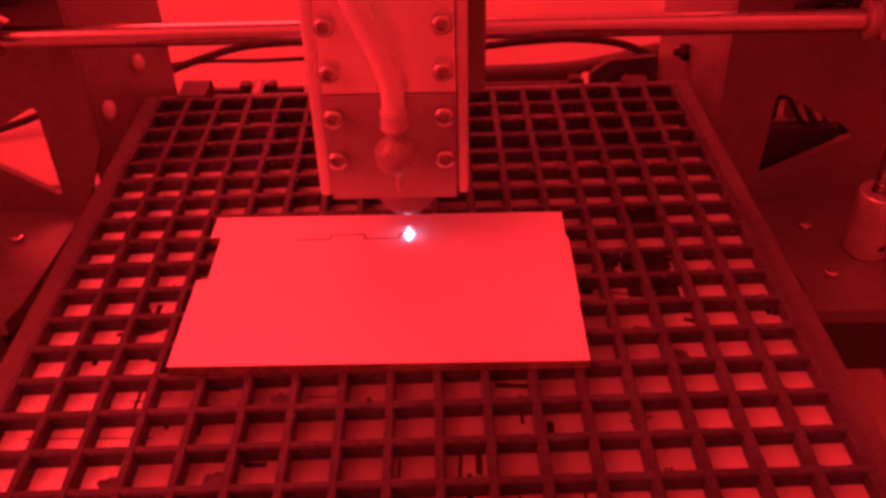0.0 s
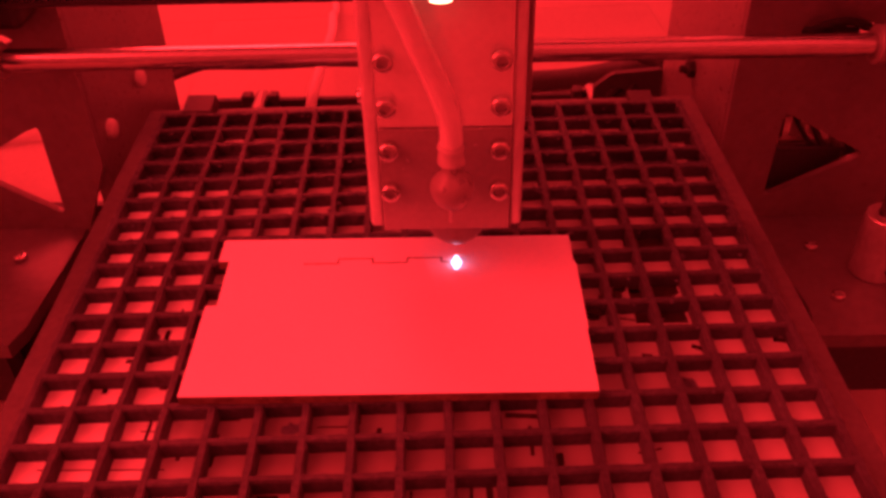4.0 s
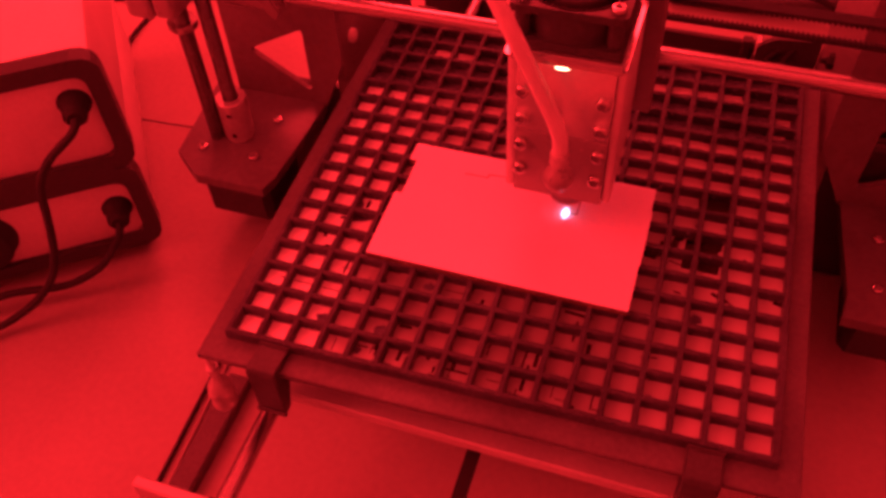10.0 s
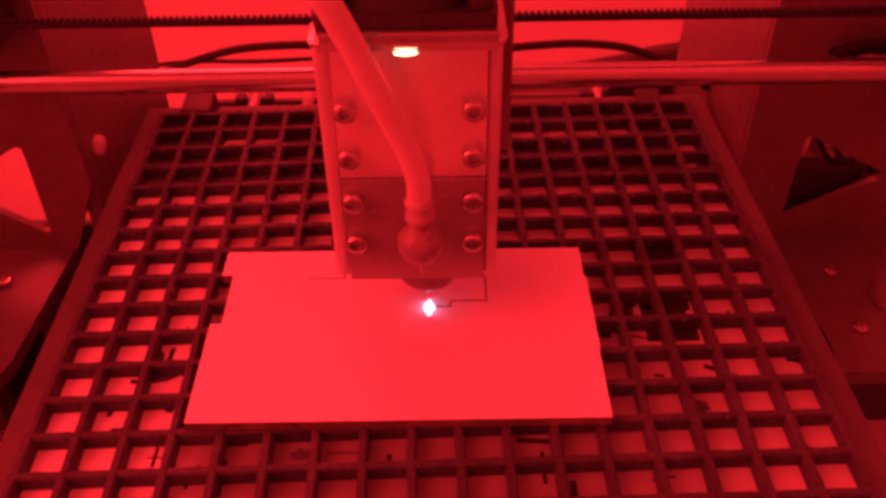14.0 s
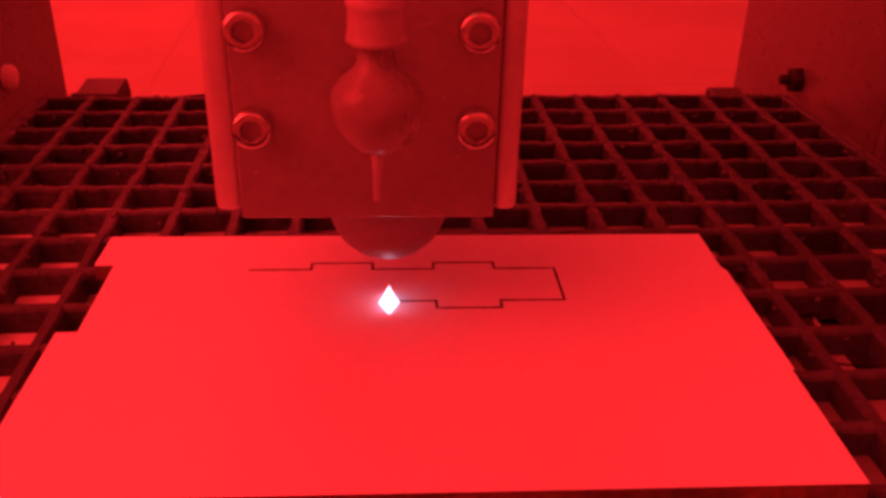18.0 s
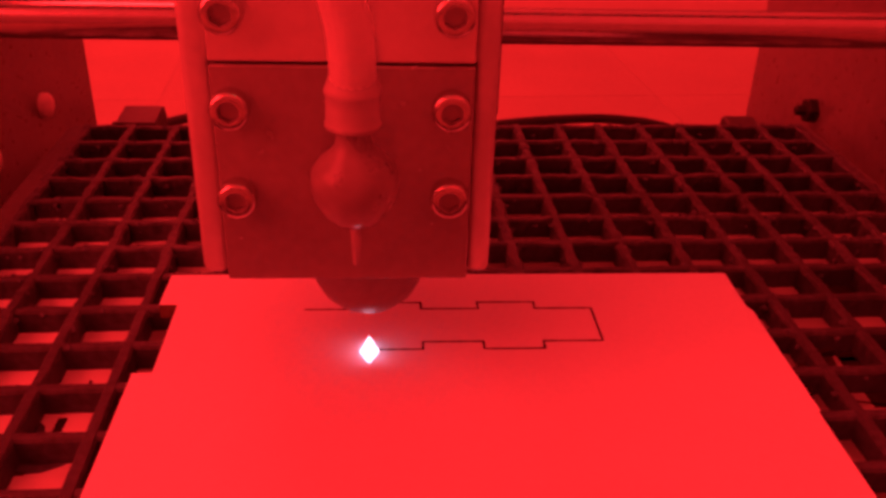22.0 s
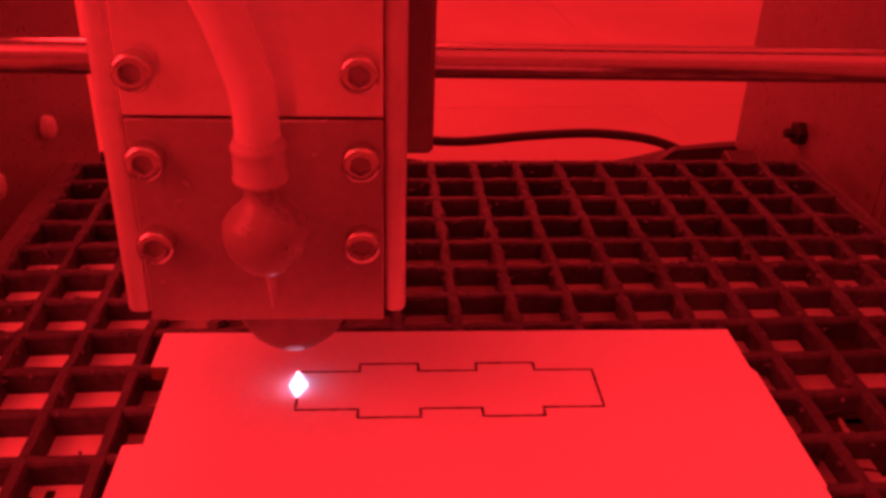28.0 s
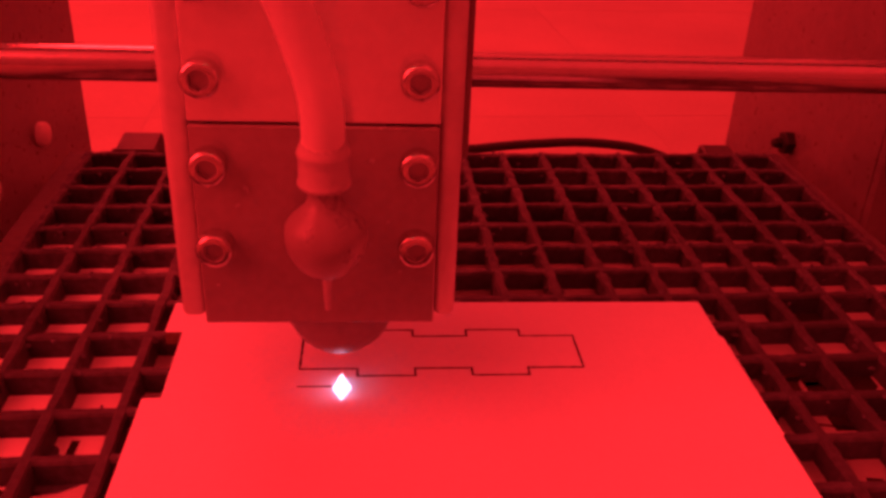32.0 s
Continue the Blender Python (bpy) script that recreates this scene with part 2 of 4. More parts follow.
def smoked_paper():
    """White paper, browned by laser smoke except for a clean strip along its left edge."""
    m = material("scorched_paper", (0.66, 0.63, 0.6), 0.8)
    nt = m.node_tree
    bsdf = nt.nodes["Principled BSDF"]
    coord = nt.nodes.new("ShaderNodeTexCoord")
    sep = nt.nodes.new("ShaderNodeSeparateXYZ")
    nt.links.new(coord.outputs["Object"], sep.inputs[0])
    tex = nt.nodes.new("ShaderNodeTexNoise")
    tex.inputs["Scale"].default_value, tex.inputs["Detail"].default_value = 60, 4
    nt.links.new(coord.outputs["Object"], tex.inputs["Vector"])
    wob = nt.nodes.new("ShaderNodeMath")
    wob.operation = "MULTIPLY_ADD"
    wob.inputs[1].default_value = 0.016
    nt.links.new(tex.outputs[0], wob.inputs[0])
    nt.links.new(sep.outputs["X"], wob.inputs[2])
    edge = nt.nodes.new("ShaderNodeMapRange")
    edge.interpolation_type = "SMOOTHSTEP"
    edge.inputs[1].default_value, edge.inputs[2].default_value = 0.036, 0.056
    nt.links.new(wob.outputs[0], edge.inputs[0])
    fine = nt.nodes.new("ShaderNodeTexNoise")
    fine.inputs["Scale"].default_value, fine.inputs["Detail"].default_value = 22, 6
    nt.links.new(coord.outputs["Object"], fine.inputs["Vector"])
    brown = nt.nodes.new("ShaderNodeValToRGB")
    brown.color_ramp.elements[0].position, brown.color_ramp.elements[0].color = 0.3, (0.35, 0.315, 0.3, 1)
    brown.color_ramp.elements[1].position, brown.color_ramp.elements[1].color = 0.65, (0.54, 0.5, 0.48, 1)
    nt.links.new(fine.outputs[0], brown.inputs[0])
    mix = nt.nodes.new("ShaderNodeMix")
    mix.data_type = "RGBA"
    mix.inputs[6].default_value = (0.86, 0.83, 0.81, 1)
    nt.links.new(edge.outputs[0], mix.inputs[0])
    away = nt.nodes.new("ShaderNodeVectorMath")       # heaviest smoke in front of the work
    away.operation = "DISTANCE"
    away.inputs[1].default_value = (0.104, 0.06, -0.0047)
    nt.links.new(coord.outputs["Object"], away.inputs[0])
    heavy = nt.nodes.new("ShaderNodeMapRange")
    heavy.interpolation_type = "SMOOTHSTEP"
    heavy.inputs[1].default_value, heavy.inputs[2].default_value = 0.048, 0.1
    heavy.inputs[3].default_value, heavy.inputs[4].default_value = 0.55, 1.12
    nt.links.new(away.outputs["Value"], heavy.inputs[0])
    dim = nt.nodes.new("ShaderNodeVectorMath")
    dim.operation = "SCALE"
    nt.links.new(brown.outputs[0], dim.inputs[0])
    nt.links.new(heavy.outputs[0], dim.inputs["Scale"])
    nt.links.new(dim.outputs[0], mix.inputs[7])
    nt.links.new(mix.outputs[2], bsdf.inputs["Base Color"])
    return m


SHEET = smoked_paper()

# ---------------------------------------------------------------- mesh helpers (millimetres)


def box(bm, x0, x1, y0, y1, z0, z1, bevel=0.0, seg=1):
    r = bmesh.ops.create_cube(bm, size=1.0)
    vs = r["verts"]
    for v in vs:
        v.co = Vector((x0 + (v.co.x + 0.5) * (x1 - x0), y0 + (v.co.y + 0.5) * (y1 - y0), z0 + (v.co.z + 0.5) * (z1 - z0))) * MM
    if bevel:
        es = list({e for v in vs for e in v.link_edges})
        bmesh.ops.bevel(bm, geom=es, offset=bevel * MM, segments=seg, affect="EDGES", profile=0.5)
    return bm


def lathe(bm, profile, axis_from, axis_to, seg=20):
    """profile: (distance along the axis, radius) in mm, from axis_from towards axis_to."""
    a, b = Vector(axis_from), Vector(axis_to)
    w = (b - a).normalized()
    u = w.orthogonal().normalized()
    v = w.cross(u)
    rings = []
    for d, r in profile:
        c = a + w * d
        if r <= 1e-6:
            rings.append([bm.verts.new(c * MM)])
        else:
            rings.append([bm.verts.new((c + (u * math.cos(k * math.tau / seg) + v * math.sin(k * math.tau / seg)) * r) * MM) for k in range(seg)])
    for p, q in zip(rings, rings[1:]):
        for k in range(seg):
            k2 = (k + 1) % seg
            quad = [p[k % len(p)], p[k2 % len(p)], q[k2 % len(q)], q[k % len(q)]]
            quad = list(dict.fromkeys(quad))
            if len(quad) > 2:
                bm.faces.new(quad)
    for ring in (rings[0], rings[-1]):
        if len(ring) > 2:
            bm.faces.new(ring)
    bmesh.ops.recalc_face_normals(bm, faces=bm.faces[:])
    return bm


def rod(bm, a, b, r, seg=16, chamfer=0.3):
    n = (Vector(b) - Vector(a)).length
    c = min(chamfer, r * 0.5)
    return lathe(bm, [(0, r - c), (c, r), (n - c, r), (n, r - c)], a, b, seg)


def prism(bm, outline, z0, z1, place=None):
    """A flat plate of an outline (x, y), between z0 and z1; place: a matrix in mm space."""
    lo = [bm.verts.new(Vector((x, y, z0))) for x, y in outline]
    hi = [bm.verts.new(Vector((x, y, z1))) for x, y in outline]
    n = len(outline)
    bm.faces.new(lo[::-1])
    bm.faces.new(hi)
    for k in range(n):
        bm.faces.new((lo[k], lo[(k + 1) % n], hi[(k + 1) % n], hi[k]))
    for v in lo + hi:
        v.co = ((place @ v.co) if place else v.co) * MM
    bmesh.ops.recalc_face_normals(bm, faces=bm.faces[:])
    return bm


def tube(bm, points, radius, seg=12, steps=6):
    """A round hose along a smooth line through the points."""
    P = [Vector(p) for p in points]
    line = []
    for i in range(len(P) - 1):
        p0, p1, p2, p3 = P[max(i - 1, 0)], P[i], P[i + 1], P[min(i + 2, len(P) - 1)]
        for k in range(steps):
            t = k / steps
            line.append(0.5 * (2 * p1 + (p2 - p0) * t + (2 * p0 - 5 * p1 + 4 * p2 - p3) * t * t + (3 * p1 - p0 - 3 * p2 + p3) * t ** 3))
    line.append(P[-1])
    u = None
    rings = []
    for i, c in enumerate(line):
        w = (line[min(i + 1, len(line) - 1)] - line[max(i - 1, 0)]).normalized()
        u = (w.orthogonal() if u is None else u - w * u.dot(w)).normalized()
        v = w.cross(u)
        rings.append([bm.verts.new((c + (u * math.cos(k * math.tau / seg) + v * math.sin(k * math.tau / seg)) * radius) * MM) for k in range(seg)])
    for p, q in zip(rings, rings[1:]):
        for k in range(seg):
            bm.faces.new((p[k], p[(k + 1) % seg], q[(k + 1) % seg], q[k]))
    bm.faces.new(rings[0][::-1])
    bm.faces.new(rings[-1])
    bmesh.ops.recalc_face_normals(bm, faces=bm.faces[:])
    return bm


def mesh_of(name, bm, mat, smooth=False):
    me = bpy.data.meshes.new(name)
    bm.to_mesh(me)
    bm.free()
    me.materials.append(mat)
    if smooth:
        for p in me.polygons:
            p.use_smooth = True
        me.set_sharp_from_angle(angle=radians(38))
    return me


def part(name, bm, mat, parent, label="", smooth=False):
    ob = new(name, mesh_of(name, bm, mat, smooth))
    ob.parent = parent
    if label:
        tagged(ob, label)
    return ob


def thing(name, label, category, m=None, group="", kind=""):
    ob = new(name)
    ob.empty_display_size = 0.01
    if m is not None:
        ob.matrix_world = m
    return tagged(ob, label, category, group, kind)


def screw(parent, place, m, r=2.75, head=3.0, label=""):
    """A socket-head screw: a round head with a hexagonal socket; its head looks along m's z."""
    bm = bmesh.new()
    lathe(bm, [(0, r * 0.98), (head - 0.6, r), (head - 0.15, r - 0.25), (head, r - 0.55), (head, r * 0.58), (head - 1.4, r * 0.56), (head - 1.4, 0)], (0, 0, 0), (0, 0, 1), 24)
    ob = part("screw", bm, ZINC, parent, label, smooth=True)
    ob.matrix_local = Matrix.Translation(Vector(place) * MM) @ m
    bm = bmesh.new()
    rings = []
    for flat, z in ((0, head - 0.04), (0.5, head - 0.1), (0.48, head - 1.3)):      # a round rim that runs into a hexagonal hole
        ring = []
        for k in range(24):
            a = k * math.tau / 24
            q = flat * r / math.cos((a + math.tau / 12) % (math.tau / 6) - math.tau / 12) if flat else r * 0.62
            ring.append(bm.verts.new(Vector((q * math.cos(a), q * math.sin(a), z)) * MM))
        rings.append(ring)
    for p, q in zip(rings, rings[1:]):
        for k in range(24):
            bm.faces.new((p[k], p[(k + 1) % 24], q[(k + 1) % 24], q[k]))
    bm.faces.new(rings[-1])
    bmesh.ops.recalc_face_normals(bm, faces=bm.faces[:])
    part("hex_socket", bm, SOCKET, ob)
    return ob


TABLE_Z = -112.0
TURN = pose(0, 0, 0, 0, 0, 1.24)   # the tray lies slightly askew on the bed

# ---------------------------------------------------------------- setting


def build_setting():
    ground = thing("ground", "pale table top of large square tiles with dark joints", "table top", kind="structure")
    bm = bmesh.new()
    box(bm, -1250, 1600, -1800, 260, TABLE_Z - 30, TABLE_Z - 1.3)
    part("grout", bm, JOINT, ground)
    bm = bmesh.new()
    box(bm, -1250, 1600, 260, 1560, TABLE_Z - 30, TABLE_Z - 0.3)
    part("grout", bm, PALE_JOINT, ground)
    bm = bmesh.new()
    box(bm, 1.3, 355.7, 1.0, 356.0, -1.2, 0, 0.3)
    me = mesh_of("tile", bm, TABLE)
    bm = bmesh.new()
    box(bm, 0.25, 356.75, 0.25, 356.75, -1.2, 0, 0.15)
    tight = mesh_of("tile", bm, TABLE)      # rear joints are paler, standing in for blur and overexposure
    askew = pose(306 * MM, 100 * MM, TABLE_Z * MM, 0, 0, 3.1)
    for i in range(-4, 3):
        for j in range(-5, 3):
            ob = new("tile", tight if j >= 0 else me)
            ob.parent = ground
            ob.matrix_local = askew @ pose(357 * i * MM, (144 + 357 * j) * MM, 0)
    bm = bmesh.new()
    box(bm, -1500, 1700, 1500, 1560, TABLE_Z - 20, 1500)
    tagged(part("wall_north", bm, WALL, None), "plain white wall behind the machine", "wall", kind="structure")
    # added walls, never in view: they cut the light from the horizon
    for name, x0, x1, y0, y1 in (("wall_south", -1500, 1500, -1860, -1800), ("wall_west", -1310, -1250, -1800, 1500), ("wall_east", 1600, 1660, -1800, 1500)):
        bm = bmesh.new()
        box(bm, x0, x1, y0, y1, TABLE_Z - 20, 1500)
        tagged(part(name, bm, WALL, None), "plain white wall added out of view", "wall", kind="structure")


build_setting()

# ---------------------------------------------------------------- machine frame


def plate_xz(bm, outline, y0, y1, hole=None):
    """A vertical sheet (x, z outline) between two depths, with an optional rounded hole."""
    def face_ring(pts, y):
        return [bm.verts.new(Vector((x, y, z)) * MM) for x, z in pts]
    if hole is None:
        m = Matrix(((1, 0, 0, 0), (0, 0, 1, 0), (0, 1, 0, 0), (0, 0, 0, 1)))
        return prism(bm, outline, y0, y1, m)
    rings = []
    for y in (y0, y1):
        loops = [face_ring(outline, y)] + [face_ring(h, y) for h in (hole if isinstance(hole[0][0], (list, tuple)) else [hole])]
        es = []
        for ring in loops:
            es += [bm.edges.new((ring[k], ring[(k + 1) % len(ring)])) for k in range(len(ring))]
        bmesh.ops.triangle_fill(bm, edges=es, use_beauty=True)
        rings.append(loops)
    for w in range(len(rings[0])):
        a, b = rings[0][w], rings[1][w]
        for k in range(len(a)):
            bm.faces.new((a[k], a[(k + 1) % len(a)], b[(k + 1) % len(b)], b[k]))
    bmesh.ops.recalc_face_normals(bm, faces=bm.faces[:])
    return bm


def rounded(points, r, n=4):
    out = []
    for k, p in enumerate(points):
        p = Vector(p)
        a, b = (Vector(points[k - 1]) - p).normalized(), (Vector(points[(k + 1) % len(points)]) - p).normalized()
        for i in range(n + 1):
            t = i / n
            q0, q1 = p + a * r, p + b * r
            q = q0 * (1 - t) ** 2 + p * (2 * t * (1 - t)) + q1 * t * t
            out.append((q.x, q.y))
    return out


FACE_FRONT = Matrix(((1, 0, 0, 0), (0, 0, -1, 0), (0, 1, 0, 0), (0, 0, 0, 1)))   # local z looks towards -y


def build_frame():
    fr = thing("machine_frame", "dark acrylic frame of a small gantry machine with steel rods", "machine frame")
    # side sheets with a triangular opening
    left = [(-97.5, -110), (-60, -110), (-46, -56), (-28, -14), (-28, 120), (-97.5, 120)]
    right = [(302, -110), (258, -110), (243, -56), (222, -12), (222, 120), (302, 120)]
    for outline, hole in ((left, [rounded([(-49, 6), (-85, -14), (-49.5, -37)], 4), rounded([(-47, 41), (-60, 36), (-60, 48)], 2)]),
                          (right, [rounded([(244, 5.5), (243, -34), (280, -14)], 4), rounded([(246, 36), (270, 36.5), (270, 42), (246, 41.5)], 2)])):
        bm = bmesh.new()
        plate_xz(bm, outline, 195, 198.2, hole)
        part("side_plate", bm, ACRYLIC, fr, "dark acrylic sheet with a triangular hole")
    # inner side walls running back from the side sheets
    for x0, x1, s in ((-34, -28, -1), (222, 228, 1)):
        bm = bmesh.new()
        box(bm, x0, x1, 198.4, 303, -110, 120, 0.5)
        wall = part("inner_side_wall", bm, ACRYLIC, fr)
        xf = x1 if s < 0 else x0
        for y, z in ((211, -5), (255, -4)) if s < 0 else ((250, -2),):
            bm = bmesh.new()
            if s < 0:
                lathe(bm, [(0, 4.0), (1.8, 4.0), (2.6, 3.4), (3.2, 2.0), (3.3, 0)], (xf, y, z), (xf - s, y, z), 20)
                part("screw_cap", bm, NYLON, wall, "white nylon screw cap", smooth=True)
            else:
                lathe(bm, [(0, 4.2), (2.6, 4.2), (3.2, 3.6), (3.2, 1.9), (6.0, 1.8), (6.4, 1.2)], (xf, y, z), (xf - s, y, z), 6)
                part("hex_nut", bm, RUBBER, wall, "black hex nut")
    for x0, x1 in ((-33, -29), (224, 228)):
        bm = bmesh.new()
        box(bm, x0, x1, 46 if x0 < 0 else 96, 194.8, -110, -52, 0.5)
        skirt = part("skirt_board", bm, BLACK, fr, "black board beside the bed")
        # the left board's lit top edge, painted as a white strip
        if x0 < 0:
            bm = bmesh.new()
            box(bm, x0 - 0.6, x0 + 1.6, 45.5, 194.6, -51.9, -50.6, 0.3)
            part("lit_edge", bm, NYLON, skirt, "pale strip for the board's lit edge")
        # added dark filler that hides the bright gap beside the side sheet
        bm = bmesh.new()
        xa, xb = (-66, -34.2) if x0 < 0 else (228.2, 275)
        box(bm, xa, xb, 204, 208, -110, -39 if x0 < 0 else -16, 0.5)
        part("gap_filler", bm, BLACK, fr)
    for side, cx, cy in ((-1, -78, 158), (1, 273, 157)):
        bm = bmesh.new()
        prism(bm, [(cx - 28, cy - 22), (cx - 10 * (1 if side < 0 else 3), cy - 36), (cx + 10 * (3 if side < 0 else 1), cy - 36), (cx + 33, cy - 26), (cx + 36, 194.8), (cx - 34, 194.8)], -50, -44)
        br = part("motor_bracket", bm, DARKPLATE, fr)
        for dx, dy in ((-15.5, -15.5), (15.5, -15.5), (15.5, 15.5), (-15.5, 15.5)):
            screw(br, (cx + dx, cy + dy, -44), Matrix(), 2.6, 2.2)
        bm = bmesh.new()
        box(bm, cx - 21, cx + 21, cy - 21, cy + 21, -92, -50.2, 4.0, 1)
        mo = part("z_motor", bm, BLACK, fr, "black square stepper motor")
        bm = bmesh.new()
        sx = cx + (3 if side > 0 else -0.5)        # the shaft stands a little off the motor's middle
        lathe(bm, [(0, 3), (0, 7.9), (0.6, 8.4), (26.4, 8.4), (27, 7.9), (27, 4.4), (24, 4.2)], (sx, cy, -44), (sx, cy, 0), 28)
        cp = part("shaft_coupler", bm, COUPLER, fr, "satin aluminium shaft coupler", smooth=True)
        for dz in (6, 20):
            for ang in (-78,):
                bm = bmesh.new()
                w = Vector((math.cos(radians(ang)), math.sin(radians(ang)), 0))
                c = Vector((sx, cy, -44 + dz))
                rod(bm, c + w * 7.8, c + w * 8.6, 1.5, 10)
                part("set_screw", bm, RUBBER, cp)
        bm = bmesh.new()
        prof = []
        z = 0.0
        while z < 200:
            prof += [(z, 3.6), (z + 0.7, 4.0), (z + 1.4, 3.6)]
            z += 2.0
        lathe(bm, prof, (sx, cy, -24), (sx, cy, 100), 12)
        part("lead_screw", bm, THREAD, fr, "threaded lead screw", smooth=True)
        bm = bmesh.new()
        rod(bm, (sx + side * 12, cy - 4, -44), (sx + side * 12, cy - 4, 180), 4.0, 20)
        part("smooth_rod", bm, THREAD, fr, "dark oiled guide rod", smooth=True)
        # end block that rides on the lead screw and holds the cross rods
        bm = bmesh.new()
        a, b = (-72, -45) if side < 0 else (263, 288)
        box(bm, a, b, 164, 176, 38.5, 92, 1.5, 2)
        blk = part("rod_end_block", bm, PRINT, fr)
        bm = bmesh.new()
        box(bm, cx + 18, cx + 29, 160, 163.8, 52, 76.8, 0.5)
        part("switch_bracket", bm, BRACKET, blk)
        # split clamp round the guide bearing
        for a, b in ((cx + side * 4 - 0, cx + side * 15.5), (cx + side * 16.7, cx + side * 31)):
            bm = bmesh.new()
            box(bm, min(a, b), max(a, b), 139, 163.6, 43 if abs(a - cx) < 10 else 41, 128, 2.6, 3)
            part("bearing_clamp", bm, PRINT, blk, "grey printed plastic bearing clamp")
        for z in (60, 46):
            bm = bmesh.new()
            lathe(bm, [(0, 4.2), (6, 4.2), (6, 2.0), (8.5, 2.0)], (cx + side * 31.2, 146 if z == 60 else 152, z), (cx + side * 60, 146 if z == 60 else 152, z), 6)
            part("clamp_nut", bm, RUBBER, blk)
        for z in (29,):
            bm = bmesh.new()
            lathe(bm, [(0, 4.4), (0, 7.2), (0.6, 7.5), (3.7, 7.5), (3.7, 4.4)], (sx + side * 12, cy - 4, z), (sx + side * 12, cy - 4, 200), 18)
            part("linear_bearing", bm, STEEL, blk, smooth=True)
        bm = bmesh.new()
        box(bm, cx + 17, cx + 30, 154, 163.8, 77, 88, 1.0)
        part("end_stop_holder", bm, BRACKET, blk, "dull end stop holder")
        bm = bmesh.new()
        box(bm, cx + 23, cx + 33, 155, 163.8, 51, 64, 0.8)
        box(bm, cx + 25, cx + 26, 152, 155, 53, 68)
        part("limit_switch", bm, BLACK, blk, "small black limit switch")
    bm = bmesh.new()
    prism(bm, [(-52, 60), (-49, 61), (-37, 44), (-39, 40), (-43, 42)], 157, 159, Matrix(((1, 0, 0, 0), (0, 0, 1, 0), (0, 1, 0, 0), (0, 0, 0, 1))))
    part("switch_lever", bm, ACRYLIC, fr, "smoked lever plate of the limit switch")
    bm = bmesh.new()
    box(bm, 299, 305, 190, 204, -36, -19, 1.0)
    part("cable_clip", bm, BLACK, fr, "small black cable clip")
    bm = bmesh.new()
    box(bm, -68, -34, 177, 194.6, 52, 92, 2.5, 2)
    part("cross_motor", bm, BLACK, fr, "black motor driving the belt")
    for z in (43.8, 96.0):
        bm = bmesh.new()
        rod(bm, (-56, 172, z), (262, 172, z), 4.0, 24)
        part("cross_rod", bm, STEEL, fr, "polished steel cross rod", smooth=True)
    for z, y0, teeth in ((64.0, 170.0, 1), (76.0, 167.0, -1)):
        bm = bmesh.new()
        box(bm, -66, 270, y0, 173, z - 0.6, z + 0.8)
        belt = part("drive_belt", bm, RUBBER, fr, "black toothed rubber belt")
        bm = bmesh.new()
        for k in range(165):
            x = -64 + 2 * k
            if teeth > 0:
                box(bm, x, x + 1.1, y0, 173, z + 0.75, z + 1.7)
            else:
                box(bm, x, x + 1.1, y0, 173, z - 1.5, z - 0.55)
        tagged(part("belt_teeth", bm, RUBBER, belt), kind="stuff")
    for x0, x1 in ((-45.2, -41), (259, 263.2)):
        bm = bmesh.new()
        lathe(bm, [(0, 4.1), (0, 6.4), (0.5, 6.8), (3.6, 6.8), (4.1, 6.4), (4.1, 4.1)], (x0, 172, 43.8), (x1, 172, 43.8), 20)
        part("rod_flange", bm, PRINT, fr, "grey flange of the cross rod", smooth=True)
    # lower slide
    for x in (11, 190):
        bm = bmesh.new()
        rod(bm, (x, -42, -50), (x, 325.6, -50), 4.0, 20)
        part("slide_rod", bm, STEEL, fr, "polished steel slide rod", smooth=True)
        # rear clamp: two jaws beside the rod's end
        for da, db in ((-10.5, -4.4), (4.4, 9.5)):
            bm = bmesh.new()
            box(bm, x + da, x + db, 318, 325, TABLE_Z, -46.5, 1.2, 2)
            part("rod_clamp", bm, BLACK, fr, "black clamp jaw of the slide rod")
    for a, b in ((-27, 22), (178, 228)):
        bm = bmesh.new()
        box(bm, a, b, -46, -41, TABLE_Z, -44, 0.8)
        plate = part("end_plate", bm, CARRIAGE, fr, "pale end plate of the slide")
        for x in ((11,) if a < 0 else (190,)):
            bm = bmesh.new()
            lathe(bm, [(0, 4.1), (0, 7.0), (0.6, 7.4), (7.4, 7.4), (8, 7.0), (8, 4.1)], (x, -49, -50), (x, 0, -50), 20)
            part("rod_collar", bm, BLACK, plate, smooth=True)
    # rear panel; its black colour holds the shade of the bed
    bm = bmesh.new()
    box(bm, -28, 222, 326, 330, TABLE_Z, -53, 0.6)
    part("rear_panel", bm, BLACK, fr, "rear panel, black for the bed's shade")
    bm = bmesh.new()
    box(bm, 178, 220, 276, 318, -100, -58, 4.0, 1)
    part("slide_motor", bm, BLACK, fr, "black square stepper motor")
    bm = bmesh.new()
    plate_xz(bm, rounded([(187, TABLE_Z), (187, -34), (196, -27), (221, -25), (221, TABLE_Z)], 2), 297, 301)
    part("motor_mount", bm, BLACK, fr, "black motor mount")
    bm = bmesh.new()
    box(bm, 98, 104, -42, 262, -57, -55.4)
    part("slide_belt", bm, RUBBER, fr, "black rubber belt")
    for a, b in ((-43, -31), (231, 243)):
        bm = bmesh.new()
        box(bm, a, b, -41, 45 if a < 0 else 95, TABLE_Z, -104, 0.8)
        part("base_rail", bm, BED, fr, "black base rail lying on the table")
    return fr


frame_thing = build_frame()

# ---------------------------------------------------------------- sliding bed


